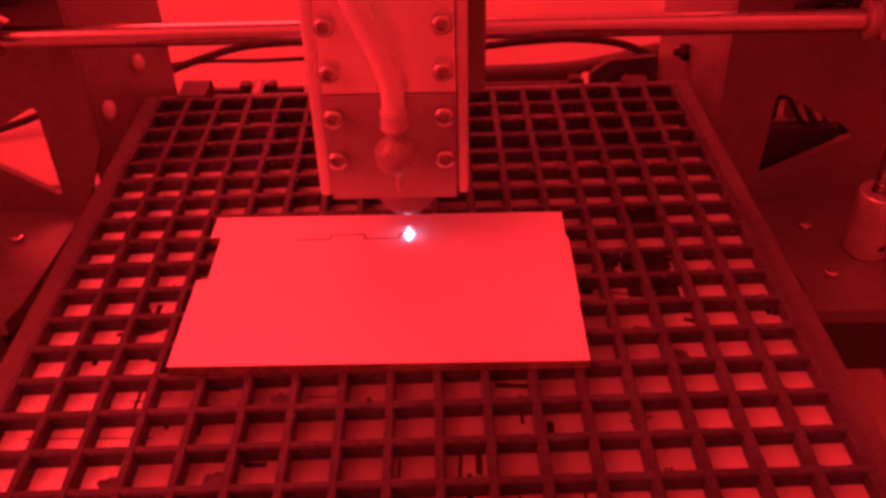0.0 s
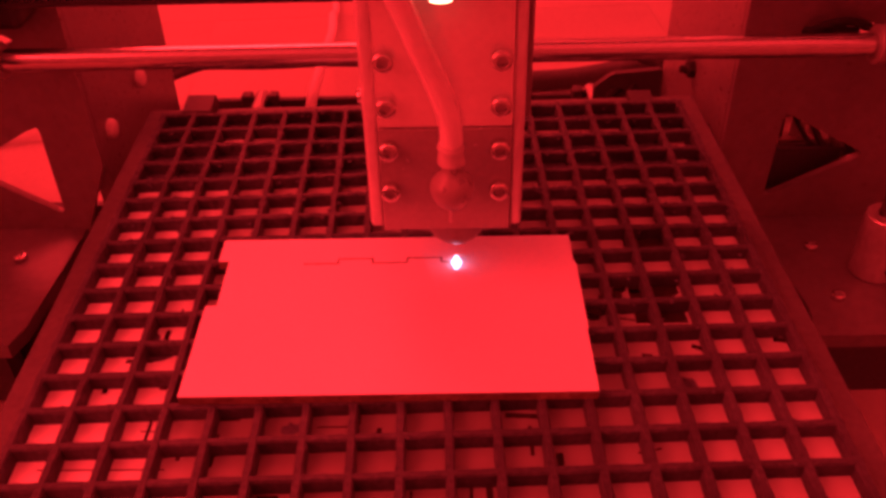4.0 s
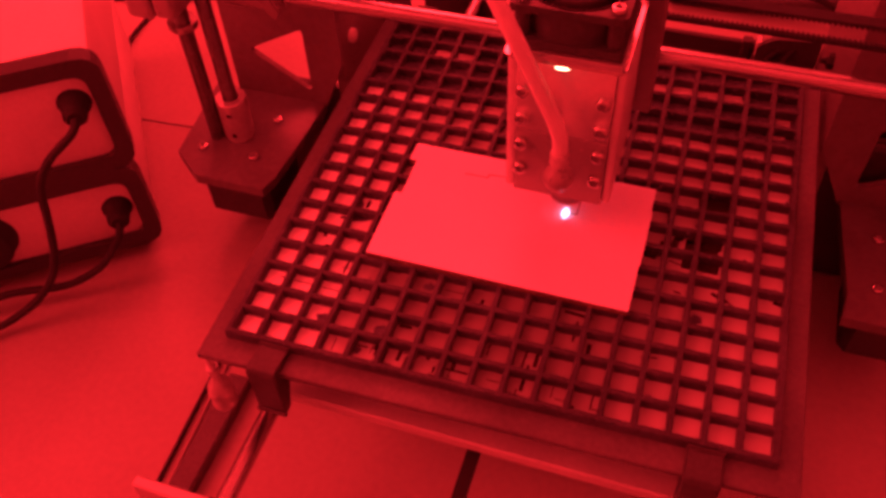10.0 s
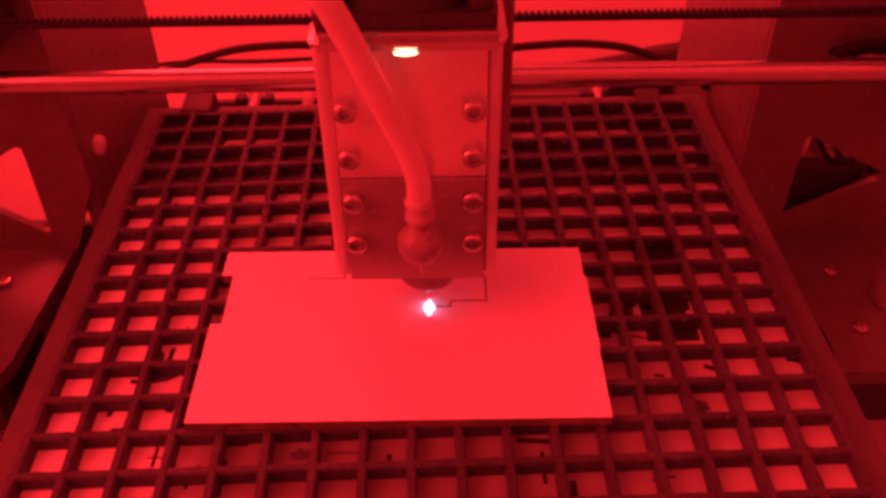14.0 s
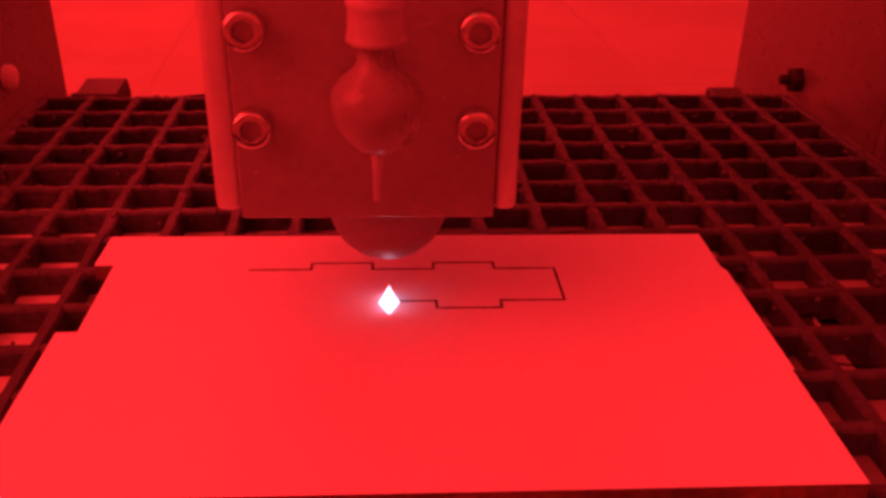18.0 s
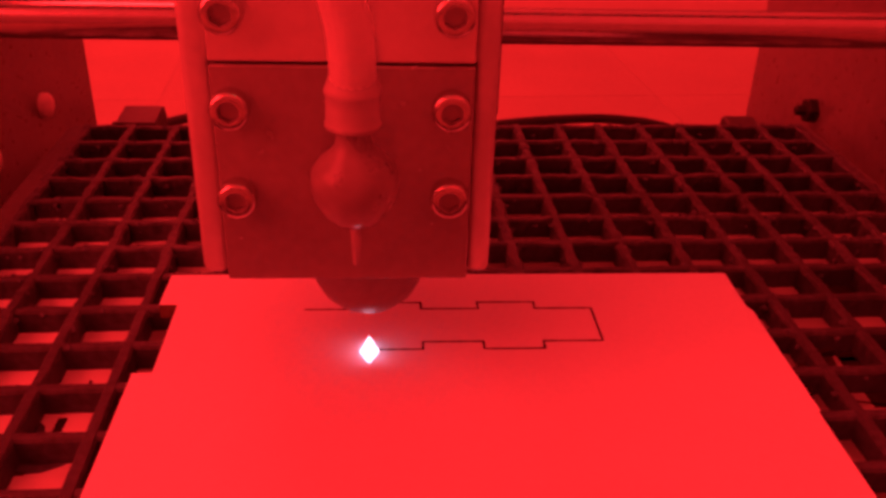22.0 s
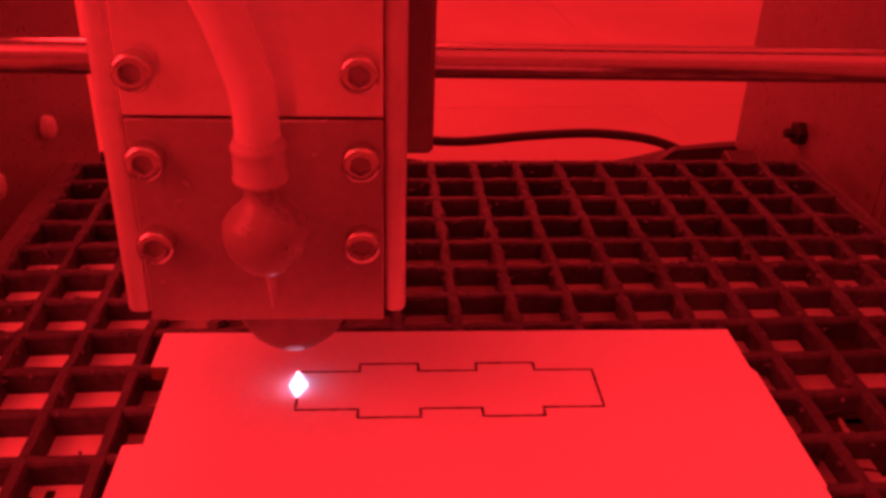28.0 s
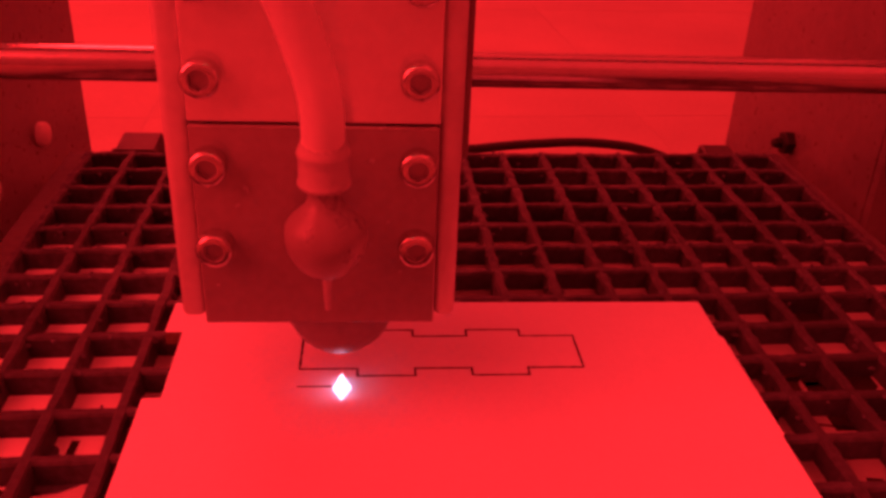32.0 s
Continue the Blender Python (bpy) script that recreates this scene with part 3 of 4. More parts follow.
def build_bed():
    bed = thing("sliding_bed", "dark square bed plate on levelling screws", "bed plate")
    bm = bmesh.new()
    box(bm, -10, 222.5, -11.8, 226, -8.0, -5.02, 0.4)
    p = part("bed_plate", bm, BED, bed)
    p.matrix_local = TURN
    bm = bmesh.new()
    box(bm, 17, 188, -4.5, 170, -38.6, -32.4, 0.8)
    part("carriage_plate", bm, CARRIAGE, bed, "dull aluminium carriage plate")
    for x, y in ((-8.5, -8), (211, -4), (-8, 222), (212, 226)):
        bm = bmesh.new()
        lathe(bm, [(0, 1.6), (14, 1.6), (14, 2.7), (17, 2.9), (17.4, 2.0), (23, 2.0), (25, 3.4), (28, 5.2), (31, 5.7), (31.6, 5.3), (37.5, 5.3), (38.2, 5.7), (40.5, 5.5), (42.5, 3.0)], (x, y, -5.5), (x, y - 1, -50), 20)
        part("levelling_nut", bm, COUPLER, bed, "shiny levelling nut", smooth=True)
    for x in (11, 190):
        for y in (20, 140):
            bm = bmesh.new()
            box(bm, x - 13, x + 13, y, y + 28, -60, -41.2, 1.0)
            part("bearing_block", bm, ALU, bed)
    return bed


bed_thing = build_bed()

PITCH, BAR = 12.5, 2.4
COLS, ROWS = 17, 17
TRAY_DEPTH = 4.6
SZ = -TRAY_DEPTH


def bar_mesh(name, length, along_x, rng, at=0.0):
    """One slat of the tray, uneven and rounded; at: how far back a cross slat lies."""
    bm = bmesh.new()
    n = 86
    w = BAR / 2
    rings = []
    for k in range(n + 1):
        s = length * k / n
        burnt = min(1.0, max(0.0, ((at if along_x else s) - 95) / 50))      # charred towards the rear
        r = 0.13 + 0.24 * burnt
        e = [rng.uniform(-r, r) for _ in range(4)]
        sec = [(-w - 0.1, -TRAY_DEPTH), (-w + e[0], -0.5), (-w + 0.45 + e[0], e[2] * 0.6), (w - 0.45 + e[1], e[2] * 0.6), (w + e[1], -0.5), (w + 0.1, -TRAY_DEPTH)]
        rings.append([bm.verts.new((Vector((s, a, b)) if along_x else Vector((-a, s, b))) * MM) for a, b in sec])
    for p, q in zip(rings, rings[1:]):
        for k in range(len(p)):
            bm.faces.new((p[k], p[(k + 1) % len(p)], q[(k + 1) % len(p)], q[k]))
    bm.faces.new(rings[0])
    bm.faces.new(rings[-1])
    bmesh.ops.recalc_face_normals(bm, faces=bm.faces[:])
    return mesh_of(name, bm, TRAY)


def build_tray():
    tray = thing("grid_tray", "black plastic grid tray with soot-stained slats", "grid tray")
    rng = random.Random(5)
    for k in range(COLS + 1):
        ob = new("slat", bar_mesh("slat", ROWS * PITCH + BAR, False, rng))
        ob.parent = tray
        ob.matrix_local = TURN @ pose(k * PITCH * MM, -BAR / 2 * MM, 0)
    for k in range(ROWS + 1):
        ob = new("slat", bar_mesh("slat", COLS * PITCH + BAR, True, rng, k * PITCH))
        ob.parent = tray
        ob.matrix_local = TURN @ pose(-BAR / 2 * MM, k * PITCH * MM, -0.12 * MM)
    bm = bmesh.new()
    for k in range(2600):
        along_x = rng.random() < 0.5
        u, v = rng.randrange(COLS + 1) * PITCH, rng.uniform(0, ROWS * PITCH)
        x, y = (v, u) if along_x else (u, v)
        burnt = min(1.0, max(0.06, (y - 85) / 55)) if x < 150 else min(1.0, max(0.12, (y - 50) / 55))
        if rng.random() > burnt:
            continue
        r = rng.uniform(0.25, 0.75) + 0.55 * burnt * rng.random()
        side = rng.choice((-1, 1)) * rng.uniform(0.3, 1.5)
        low = -2.6 * rng.random() * burnt if abs(side) > 0.9 else 0.0
        p = Vector((x + (0 if along_x else side), y + (side if along_x else 0), low))
        ring = [bm.verts.new((p + Vector((r * rng.uniform(0.6, 1.3) * math.cos(a * math.tau / 6), r * rng.uniform(0.6, 1.3) * math.sin(a * math.tau / 6), -0.3))) * MM) for a in range(6)]
        top = bm.verts.new((p + Vector((0, 0, r * rng.uniform(0.25, 0.6)))) * MM)
        foot = bm.verts.new((p + Vector((0, 0, -0.3 - r * 1.2))) * MM)
        for a in range(6):
            bm.faces.new((ring[a], ring[(a + 1) % 6], top))
            bm.faces.new((ring[(a + 1) % 6], ring[a], foot))
    crumbs = tagged(part("soot_dust", bm, SOOT_AND_SHADE, tray, "scattered soot crumbs"), kind="stuff")
    crumbs.matrix_local = TURN
    return tray


tray_thing = build_tray()


def build_sheet():
    sheet = thing("scorched_sheet", "pale paper sheet with burnt cutting marks under the tray", "paper sheet")
    bm = bmesh.new()
    box(bm, 1.5, COLS * PITCH - 0.5, 1.5, 163, SZ - 0.4, SZ - 0.1)
    part("paper", bm, SHEET, sheet).matrix_local = TURN
    # dark strip that paints the shade inside the tray's rear cells
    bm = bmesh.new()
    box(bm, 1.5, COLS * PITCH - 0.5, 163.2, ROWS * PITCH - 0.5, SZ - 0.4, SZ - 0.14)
    part("rear_shade_strip", bm, SOOT_AND_SHADE, sheet, "dark rear strip painting the shade below the slats").matrix_local = TURN
    # pale pieces stand in for bright table glimpsed through the rear cells
    bm = bmesh.new()
    prism(bm, [(22, 190), (43, 189), (44, 201), (38, 203), (23, 202)], SZ - 0.4, SZ - 0.12)
    part("bright_cell", bm, SHEET, sheet)
    for pale_piece in ([(134, 196), (182, 197), (181, 203), (150, 204.5), (135, 203)], [(196, 175), (203, 176), (204, 182), (197, 181)], [(197, 187), (205, 186), (205, 191), (198, 192)]):
        bm = bmesh.new()
        prism(bm, pale_piece, SZ - 0.4, SZ - 0.12)
        part("bright_cell", bm, SHEET, sheet)
    rng = random.Random(11)
    strips = [(6.8, 33.5, 39.4, 33.1), (91.5, 30.2, 104.7, 30.0), (116.6, 15, 116.9, 27), (121.4, 20, 121.4, 27), (132.9, 36, 132.9, 46), (126.6, 49.8, 138, 49.0)]
    for k in range(46):
        x, y = rng.uniform(38, 148), rng.choice([rng.uniform(3, 12), rng.uniform(15, 50)])
        n = rng.uniform(3, 11)
        strips.append((x, y, x + n, y) if rng.random() < 0.5 else (x, y, x, y + n))
    for k in range(14):
        x, y = rng.uniform(14, 36), rng.uniform(40, 85)
        strips.append((x, y, x + rng.uniform(2, 9), y) if k % 2 else (x, y, x, y + rng.uniform(2, 9)))
    for k in range(14):
        x, y = rng.uniform(152, 208), rng.uniform(20, 130)
        strips.append((x, y, x + rng.uniform(2, 10), y + rng.uniform(-3, 3)))
    for k, (xa, ya, xb, yb) in enumerate(strips):
        w = rng.choice((0.2, 0.3, 0.5, 0.8))
        d = Vector((xb - xa, yb - ya)).normalized()
        q = Vector((-d.y, d.x)) * w
        bm = bmesh.new()
        prism(bm, [(xa + q.x, ya + q.y), (xb + q.x * rng.uniform(0.5, 1.3), yb + q.y), (xb - q.x, yb - q.y * rng.uniform(0.5, 1.3)), (xa - q.x, ya - q.y)], SZ - 0.11, SZ - 0.03)
        part("burn_mark", bm, CHAR_AND_HOLE, sheet)
    for x, y, r in ((57.4, 19.6, 2.6), (33.1, 18.8, 2.4), (27.7, 75.5, 3.4), (177.2, 60.3, 2.3), (52, 8, 1.6), (70, 46, 2.2), (24, 82, 2.0)):
        bm = bmesh.new()
        pts = []
        for a in range(14):
            rr = r * rng.uniform(0.7, 1.25)
            pts.append((x + 1.3 * rr * math.cos(a * math.tau / 14), y + rr * math.sin(a * math.tau / 14)))
        prism(bm, pts, SZ - 0.11, SZ - 0.02)
        part("scorch_spot", bm, SOOT_AND_SHADE, sheet)
    # two square holes burnt through, painted as black patches, small tab at the rim
    for patch in ([(168, 85.4), (183.4, 85.4), (183.4, 96), (181.5, 97.5), (183.4, 99), (183.4, 105), (174.5, 104.8), (173, 103.6), (168, 104.2)],
                  [(170.4, 115.8), (186.6, 116.2), (187, 134.6), (179, 134.4), (178, 133), (170.6, 134)]):
        bm = bmesh.new()
        prism(bm, patch, SZ - 0.11, SZ - 0.03)
        part("hole_patch", bm, CHAR_AND_HOLE, sheet, "black patch standing for a square hole")
    return sheet


sheet_thing = build_sheet()


def build_clips():
    made = []
    for x, y, flip, w, lift in ((20.5, -11, 0, 6.2, 0), (189, -7.5, 0, 6.6, 0), (8, 225, 180, 6.0, 2.0), (194, 227, 180, 5.0, -0.6)):
        cl = thing("binder_clip", "black steel binder clip gripping the bed's edge", "binder clip", group="clips round the bed")
        bm = bmesh.new()
        m = Matrix(((0, 0, 1, 0), (1, 0, 0, 0), (0, 1, 0, 0), (0, 0, 0, 1)))
        prism(bm, [(1, -30), (9.5, -3.6), (10.5, -3.2), (10.5, -2.4 + lift), (-3.0, -1.0 + lift), (-4.5, -3), (-4, -31)], -w, w, m)
        bmesh.ops.bevel(bm, geom=bm.edges[:], offset=0.5 * MM, segments=1, affect="EDGES")
        b = part("clip_body", bm, BLACK, cl)
        b.matrix_local = pose(x * MM, y * MM, 0, 0, 0, flip)
        bm = bmesh.new()
        rod(bm, (-w - 0.3, 10.2, -2.6 + lift), (w + 0.3, 10.2, -2.6 + lift), 1.1, 10)
        part("rolled_lip", bm, BLACK, b, smooth=True)
        if flip == 0:
            bm = bmesh.new()
            rod(bm, (-w - 0.3, -4.2, -30), (w + 0.3, -4.2, -30), 1.1, 10)
            part("lower_lip", bm, BLACK, b, smooth=True)
        made.append(cl)
    return made


def build_debris():
    """Charred offcuts lying between the slats."""
    made = []
    for outlines in (([(152, 88), (157, 87), (158.5, 92), (154, 94)], [(157.2, 93.4), (159.6, 93), (160, 96), (158, 96.4)]),
                     ([(162, 95), (165, 94.6), (165.4, 98), (162.6, 98.4)], [(163, 99.4), (167, 100.4), (166.4, 101.4), (163, 100.4)])):
        d = thing("charred_offcut", "small black charred offcuts lying in the tray", "offcut", group="charred offcuts")
        for outline in outlines:
            bm = bmesh.new()
            prism(bm, outline, SZ - 0.05, -2.6)
            part("offcut", bm, CHAR_AND_HOLE, d)
        made.append(d)
    return made


debris_things = build_debris()
clip_things = build_clips()

# ---------------------------------------------------------------- card and its burnt outline
CARD_TOP, CARD_T = 3.0, 2.9


def build_card():
    card = thing("card_sheet", "white card sheet with notched edge, being cut by the laser", "card sheet")
    outline = [(39.2, 120.2), (39.2, 109.0), (42.6, 109.0), (42.9, 87.6), (39.6, 87.5), (39.9, 50.8),
               (151.3, 50.8), (151.3, 75.0), (151.7, 75.2), (151.8, 105.6), (151.1, 107.0), (151.2, 120.2)]
    bm = bmesh.new()
    prism(bm, outline, CARD_TOP - CARD_T, CARD_TOP)
    me = mesh_of("card", bm, CARD)
    me.materials.append(CARD_EDGE)
    for p in me.polygons:
        if abs(p.normal.z) < 0.5:
            p.material_index = 1
    ob = new("card", me)
    ob.parent = card
    return card


card_thing = build_card()

STEP, NOTCH, WIDE = 10.8, 2.3, 11.0
START = (66.6, 107.0)
SPEED, DONE = 3.66, 42.4     # cutting speed in mm/s, length already cut at the start
MOVES = [(1, 0, STEP), (0, 1, NOTCH), (1, 0, STEP), (0, -1, NOTCH), (1, 0, STEP), (0, 1, NOTCH), (1, 0, STEP), (0, -1, NOTCH), (1, 0, STEP),
         (0, -1, WIDE),
         (-1, 0, STEP), (0, -1, NOTCH), (-1, 0, STEP), (0, 1, NOTCH), (-1, 0, STEP), (0, -1, NOTCH), (-1, 0, STEP), (0, 1, NOTCH), (-1, 0, STEP),
         (0, 1, WIDE)]
CORNERS = [START]
for dx, dy, n in MOVES:
    CORNERS.append((CORNERS[-1][0] + dx * n, CORNERS[-1][1] + dy * n))
TOTAL = sum(n for *_, n in MOVES)
T_END = (TOTAL - DONE) / SPEED
T_NEXT, NEXT_Y = 29.8, 90.5


def spot_at(t):
    """The laser's place on the card at t seconds."""
    if t >= T_NEXT:
        return START[0] + SPEED * (t - T_NEXT), NEXT_Y
    if t >= T_END:
        f = min(1.0, max(0.0, (t - T_END - 0.15) / (T_NEXT - T_END - 0.25)))
        return START[0], START[1] + (NEXT_Y - START[1]) * f
    s = DONE + SPEED * t
    for (x, y), (dx, dy, n) in zip(CORNERS, MOVES):
        if s <= n:
            return x + dx * s, y + dy * s
        s -= n
    return CORNERS[-1]


CUTS = []      # (piece, time at which it is burnt)


def build_cut():
    rng = random.Random(9)
    s0 = 0.0
    lines = [(c, m, None) for c, m in zip(CORNERS, MOVES)] + [((START[0], NEXT_Y), (1, 0, 9.0), T_NEXT)]
    for (x, y), (dx, dy, n), begin in lines:
        count = max(1, round(n / 1.2))
        for k in range(count):
            a, b = n * k / count, n * (k + 1) / count
            w = 0.21 + rng.uniform(-0.04, 0.04)
            bm = bmesh.new()
            if dx:
                xs = sorted((dx * a, dx * b))
                box(bm, xs[0] - 0.1, xs[1] + 0.1, -w, w, -0.02, 0.03)
            else:
                ys = sorted((dy * a, dy * b))
                box(bm, -w, w, ys[0] - 0.1, ys[1] + 0.1, -0.02, 0.03)
            ob = part("burnt_line", bm, CHAR_AND_HOLE, card_thing)
            ob.location = Vector((x, y, CARD_TOP)) * MM
            t = (s0 + b - DONE) / SPEED if begin is None else begin + b / SPEED
            CUTS.append((ob, t))
        s0 += n


build_cut()

# ---------------------------------------------------------------- laser head; its own origin is the beam


def build_head():
    hd = thing("laser_module", "laser module with aluminium heat sink, black fan and air hose", "laser head")
    X0, X1, YF = -24.0, 18.2, -11.0
    bm = bmesh.new()
    box(bm, X0 + 3.2, X1 - 3.2, YF + 2.2, 30, 26, 94.8, 0.5)
    part("heat_sink", bm, ALU_DARK, hd)
    for a, b in ((X0 - 0.5, X0 + 3.2), (X1 - 2.8, X1 + 0.5)):
        bm = bmesh.new()
        box(bm, a, b, YF + 0.4, 30, 24.5, 94.8, 1.1, 3)
        part("side_fin", bm, FIN, hd, "bright aluminium side fin", smooth=True)
    bm = bmesh.new()
    box(bm, X0 + 3.3, X1 - 2.9, YF - 0.3, YF + 2.1, 23.8, 56.9, 0.25)
    part("lower_front_plate", bm, ANODISED, hd, "dark anodised front plate")
    bm = bmesh.new()
    box(bm, X0 + 3.3, X1 - 2.9, YF - 0.3, YF + 2.1, 57.35, 94.8, 0.25)
    part("upper_front_plate", bm, ALU, hd, "brushed aluminium front plate")
    for z in (38.0, 51.2, 64.2, 77.2):
        for x in (-18.0, 12.1):
            screw(hd, (x, YF - 0.3, z), FACE_FRONT, 2.75, 3.1)
    screw(hd, (X0 - 0.5, 26.5, 47.5), Matrix(((0, 0, -1, 0), (0, 1, 0, 0), (1, 0, 0, 0), (0, 0, 0, 1))), 2.6, 5.2, "screw in the side of the heat sink")
    bm = bmesh.new()
    lathe(bm, [(0, 9.0), (6.0, 8.9), (8.6, 7.6), (10.6, 5.6), (12.1, 2.8), (12.4, 1.2), (11.8, 0)], (0, 0, 24.6), (0, 0, 0), 28)
    part("lens_nozzle", bm, ALU_DARK, hd, "rounded dark lens nozzle", smooth=True)
    bm = bmesh.new()
    lathe(bm, [(0, 0.55), (0.3, 0.5), (0.4, 0)], (0, 0, 12.2), (0, 0, 0), 10)
    part("beam_exit", bm, HALO, hd, "violet glow of the beam exit", smooth=True)
    # air nozzle, ball joint and hose
    bm = bmesh.new()
    lathe(bm, [(0, 1.3), (0.5, 2.7), (2.0, 4.3), (4.2, 5.5), (6.2, 5.9), (8.0, 5.7), (9.4, 4.7), (10.6, 3.3), (11.6, 2.5), (13.5, 2.2), (17.0, 2.2)], (-1.1, -19.5, 37.4), (-1.1, -20.2, 60), 24)
    part("ball_joint", bm, FITTING, hd, "grey translucent ball fitting", smooth=True)
    bm = bmesh.new()
    lathe(bm, [(0, 0.5), (9.6, 0.85), (10, 0.85)], (-1.4, -13.0, 27.6), (-1.1, -18.5, 38.5), 10)
    part("air_needle", bm, COLLAR, hd, "pale air needle", smooth=True)
    bm = bmesh.new()
    lathe(bm, [(0, 2.9), (0, 3.5), (0.25, 3.75), (0.7, 3.75), (0.95, 3.55), (3.2, 3.5), (4.3, 3.52), (4.6, 3.68), (5.1, 3.7), (5.5, 3.5), (6.6, 3.1)], (-1.1, -20, 51.6), (-1.1, -20.3, 60), 20)
    part("hose_collar", bm, COLLAR, hd, smooth=True)
    bm = bmesh.new()
    tube(bm, [(-1.1, -20.3, 54), (-1.3, -21, 64), (-3.6, -21.8, 73), (-6.9, -23, 82), (-14, -26.5, 102), (-22, -27.5, 120), (-27.5, -27, 133), (-37, -20, 155), (-46, -8, 178), (-56, 14, 196)], 2.95, 16, 6)
    part("air_hose", bm, HOSE, hd, "milky silicone air hose", smooth=True)
    # fan on top
    bm = bmesh.new()
    prism(bm, rounded([(-24, -19.5), (19, -19.5), (19, 25), (-24, 25)], 3), 95.0, 99.4)
    bmesh.ops.bevel(bm, geom=[e for e in bm.edges if abs(e.verts[0].co.z - e.verts[1].co.z) < 1e-6], offset=1.7 * MM, segments=4, affect="EDGES")
    part("fan_plate", bm, FAN_PLATE, hd, "thick polished metal plate under the fan", smooth=True)
    cx, cy, low, high = -3.0, 4.0, 99.6, 116.2
    n = 32
    flip = Matrix(((1, 0, 0, 0), (0, 0, 1, 0), (0, 1, 0, 0), (0, 0, 0, 1)))
    ring = [(cx + 18.4 * math.cos(k * math.tau / n), cy + 18.4 * math.sin(k * math.tau / n)) for k in range(n)]
    sq = rounded([(cx - 20, cy - 20), (cx + 20, cy - 20), (cx + 20, cy + 20), (cx - 20, cy + 20)], 2.5)
    bm = bmesh.new()
    lathe(bm, [(0, 18.6), (0, 19.7), (high - low, 19.7), (high - low, 18.6), (0, 18.6)], (cx, cy, low), (cx, cy, high), n)
    fan = part("fan_housing", bm, BLACK, hd, "black plastic fan housing", smooth=True)
    for z0, z1 in ((low, low + 3.0), (high - 3.0, high)):
        bm = bmesh.new()
        plate_xz(bm, sq, z0, z1, ring)
        bmesh.ops.transform(bm, matrix=flip, verts=bm.verts[:])
        bmesh.ops.recalc_face_normals(bm, faces=bm.faces[:])
        part("fan_flange", bm, BLACK, fan)
    for x in (cx - 16, cx + 16):
        for y in (cy - 16, cy + 16):
            bm = bmesh.new()
            rod(bm, (x, y, low + 3.1), (x, y, high - 3.1), 2.9, 14)
            part("fan_post", bm, BLACK, fan, smooth=True)
    bm = bmesh.new()
    lathe(bm, [(0, 11.8), (8.6, 12.3), (10.0, 12.0), (10.9, 11.2), (11.3, 9.6), (11.4, 0)], (cx, cy, high - 11.7), (cx, cy, high), 28)
    part("fan_hub", bm, HUB, fan, "satin black fan hub", smooth=True)
    for k in range(7):
        bm = bmesh.new()
        a = k * math.tau / 7
        p, q = Vector((math.cos(a), math.sin(a), 0)), Vector((-math.sin(a), math.cos(a), 0))
        vs = [bm.verts.new((Vector((cx, cy, z)) + p * r + q * o) * MM) for r, o, z in ((9, -3, 111.5), (17.8, -5, 112.5), (17.8, 5, 105), (9, 3, 105))]
        top = [bm.verts.new(v.co + Vector((0, 0, 0.0008))) for v in vs]
        bm.faces.new(vs)
        bm.faces.new(top[::-1])
        for i in range(4):
            bm.faces.new((vs[i], vs[(i + 1) % 4], top[(i + 1) % 4], top[i]))
        bmesh.ops.recalc_face_normals(bm, faces=bm.faces[:])
        part("fan_blade", bm, BLACK, fan)
    for x in (cx - 16, cx + 16):
        for y in (cy - 16, cy + 16):
            screw(hd, (x, y, high), Matrix(), 2.6, 2.2)
    # glowing bar that paints a reflected glint on the plate's lower edge
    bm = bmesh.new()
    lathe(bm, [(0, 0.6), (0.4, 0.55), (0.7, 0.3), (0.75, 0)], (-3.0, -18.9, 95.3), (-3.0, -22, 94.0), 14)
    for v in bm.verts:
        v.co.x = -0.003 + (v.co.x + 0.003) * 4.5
    part("glint_bar", bm, GLINT, hd, "small glowing bar standing for a glint on the plate")
    # carriage behind
    bm = bmesh.new()
    box(bm, -22, 25.4, 40, 46, 31, 112, 1.0)
    part("carriage_plate", bm, ACRYLIC, hd)
    for z in (43.8, 96.0):
        bm = bmesh.new()
        lathe(bm, [(0, 4.4), (0, 7.5), (44, 7.5), (44, 4.4)], (-22, 65, z), (30, 65, z), 20)
        part("bearing", bm, STEEL, hd, smooth=True)
    bm = bmesh.new()
    box(bm, -20, 20, 46.2, 57, 50, 90, 1.0)
    part("bearing_holder", bm, ACRYLIC, hd)
    bm = bmesh.new()
    box(bm, -12, 8, 30, 40, 32, 98)
    part("mount_rail", bm, BLACK, hd)
    return hd


head_thing = build_head()


def flame_mesh(size, tall=3.1):
    """A spiky flame standing on the card: four short rays that draw its glare, and a tip."""
    bm = bmesh.new()
    ring, mid = [], []
    for k in range(16):
        ang = k * math.tau / 16
        reach = size * (1.3, 1.2, 1.25, 1.6, 2.8, 1.6, 1.25, 1.2)[k % 8]
        ring.append(bm.verts.new(Vector((reach * math.cos(ang), reach * math.sin(ang), 0.03)) * MM))
        mid.append(bm.verts.new(Vector((0.62 * reach * math.cos(ang), 0.62 * reach * math.sin(ang), 0.9 * size)) * MM))
    tip = bm.verts.new(Vector((0, 0, tall * size)) * MM)
    for k in range(16):
        n = (k + 1) % 16
        bm.faces.new((ring[k], ring[n], mid[n], mid[k]))
        bm.faces.new((mid[k], mid[n], tip))
    bm.faces.new(ring[::-1])
    bmesh.ops.recalc_face_normals(bm, faces=bm.faces[:])
    return bm


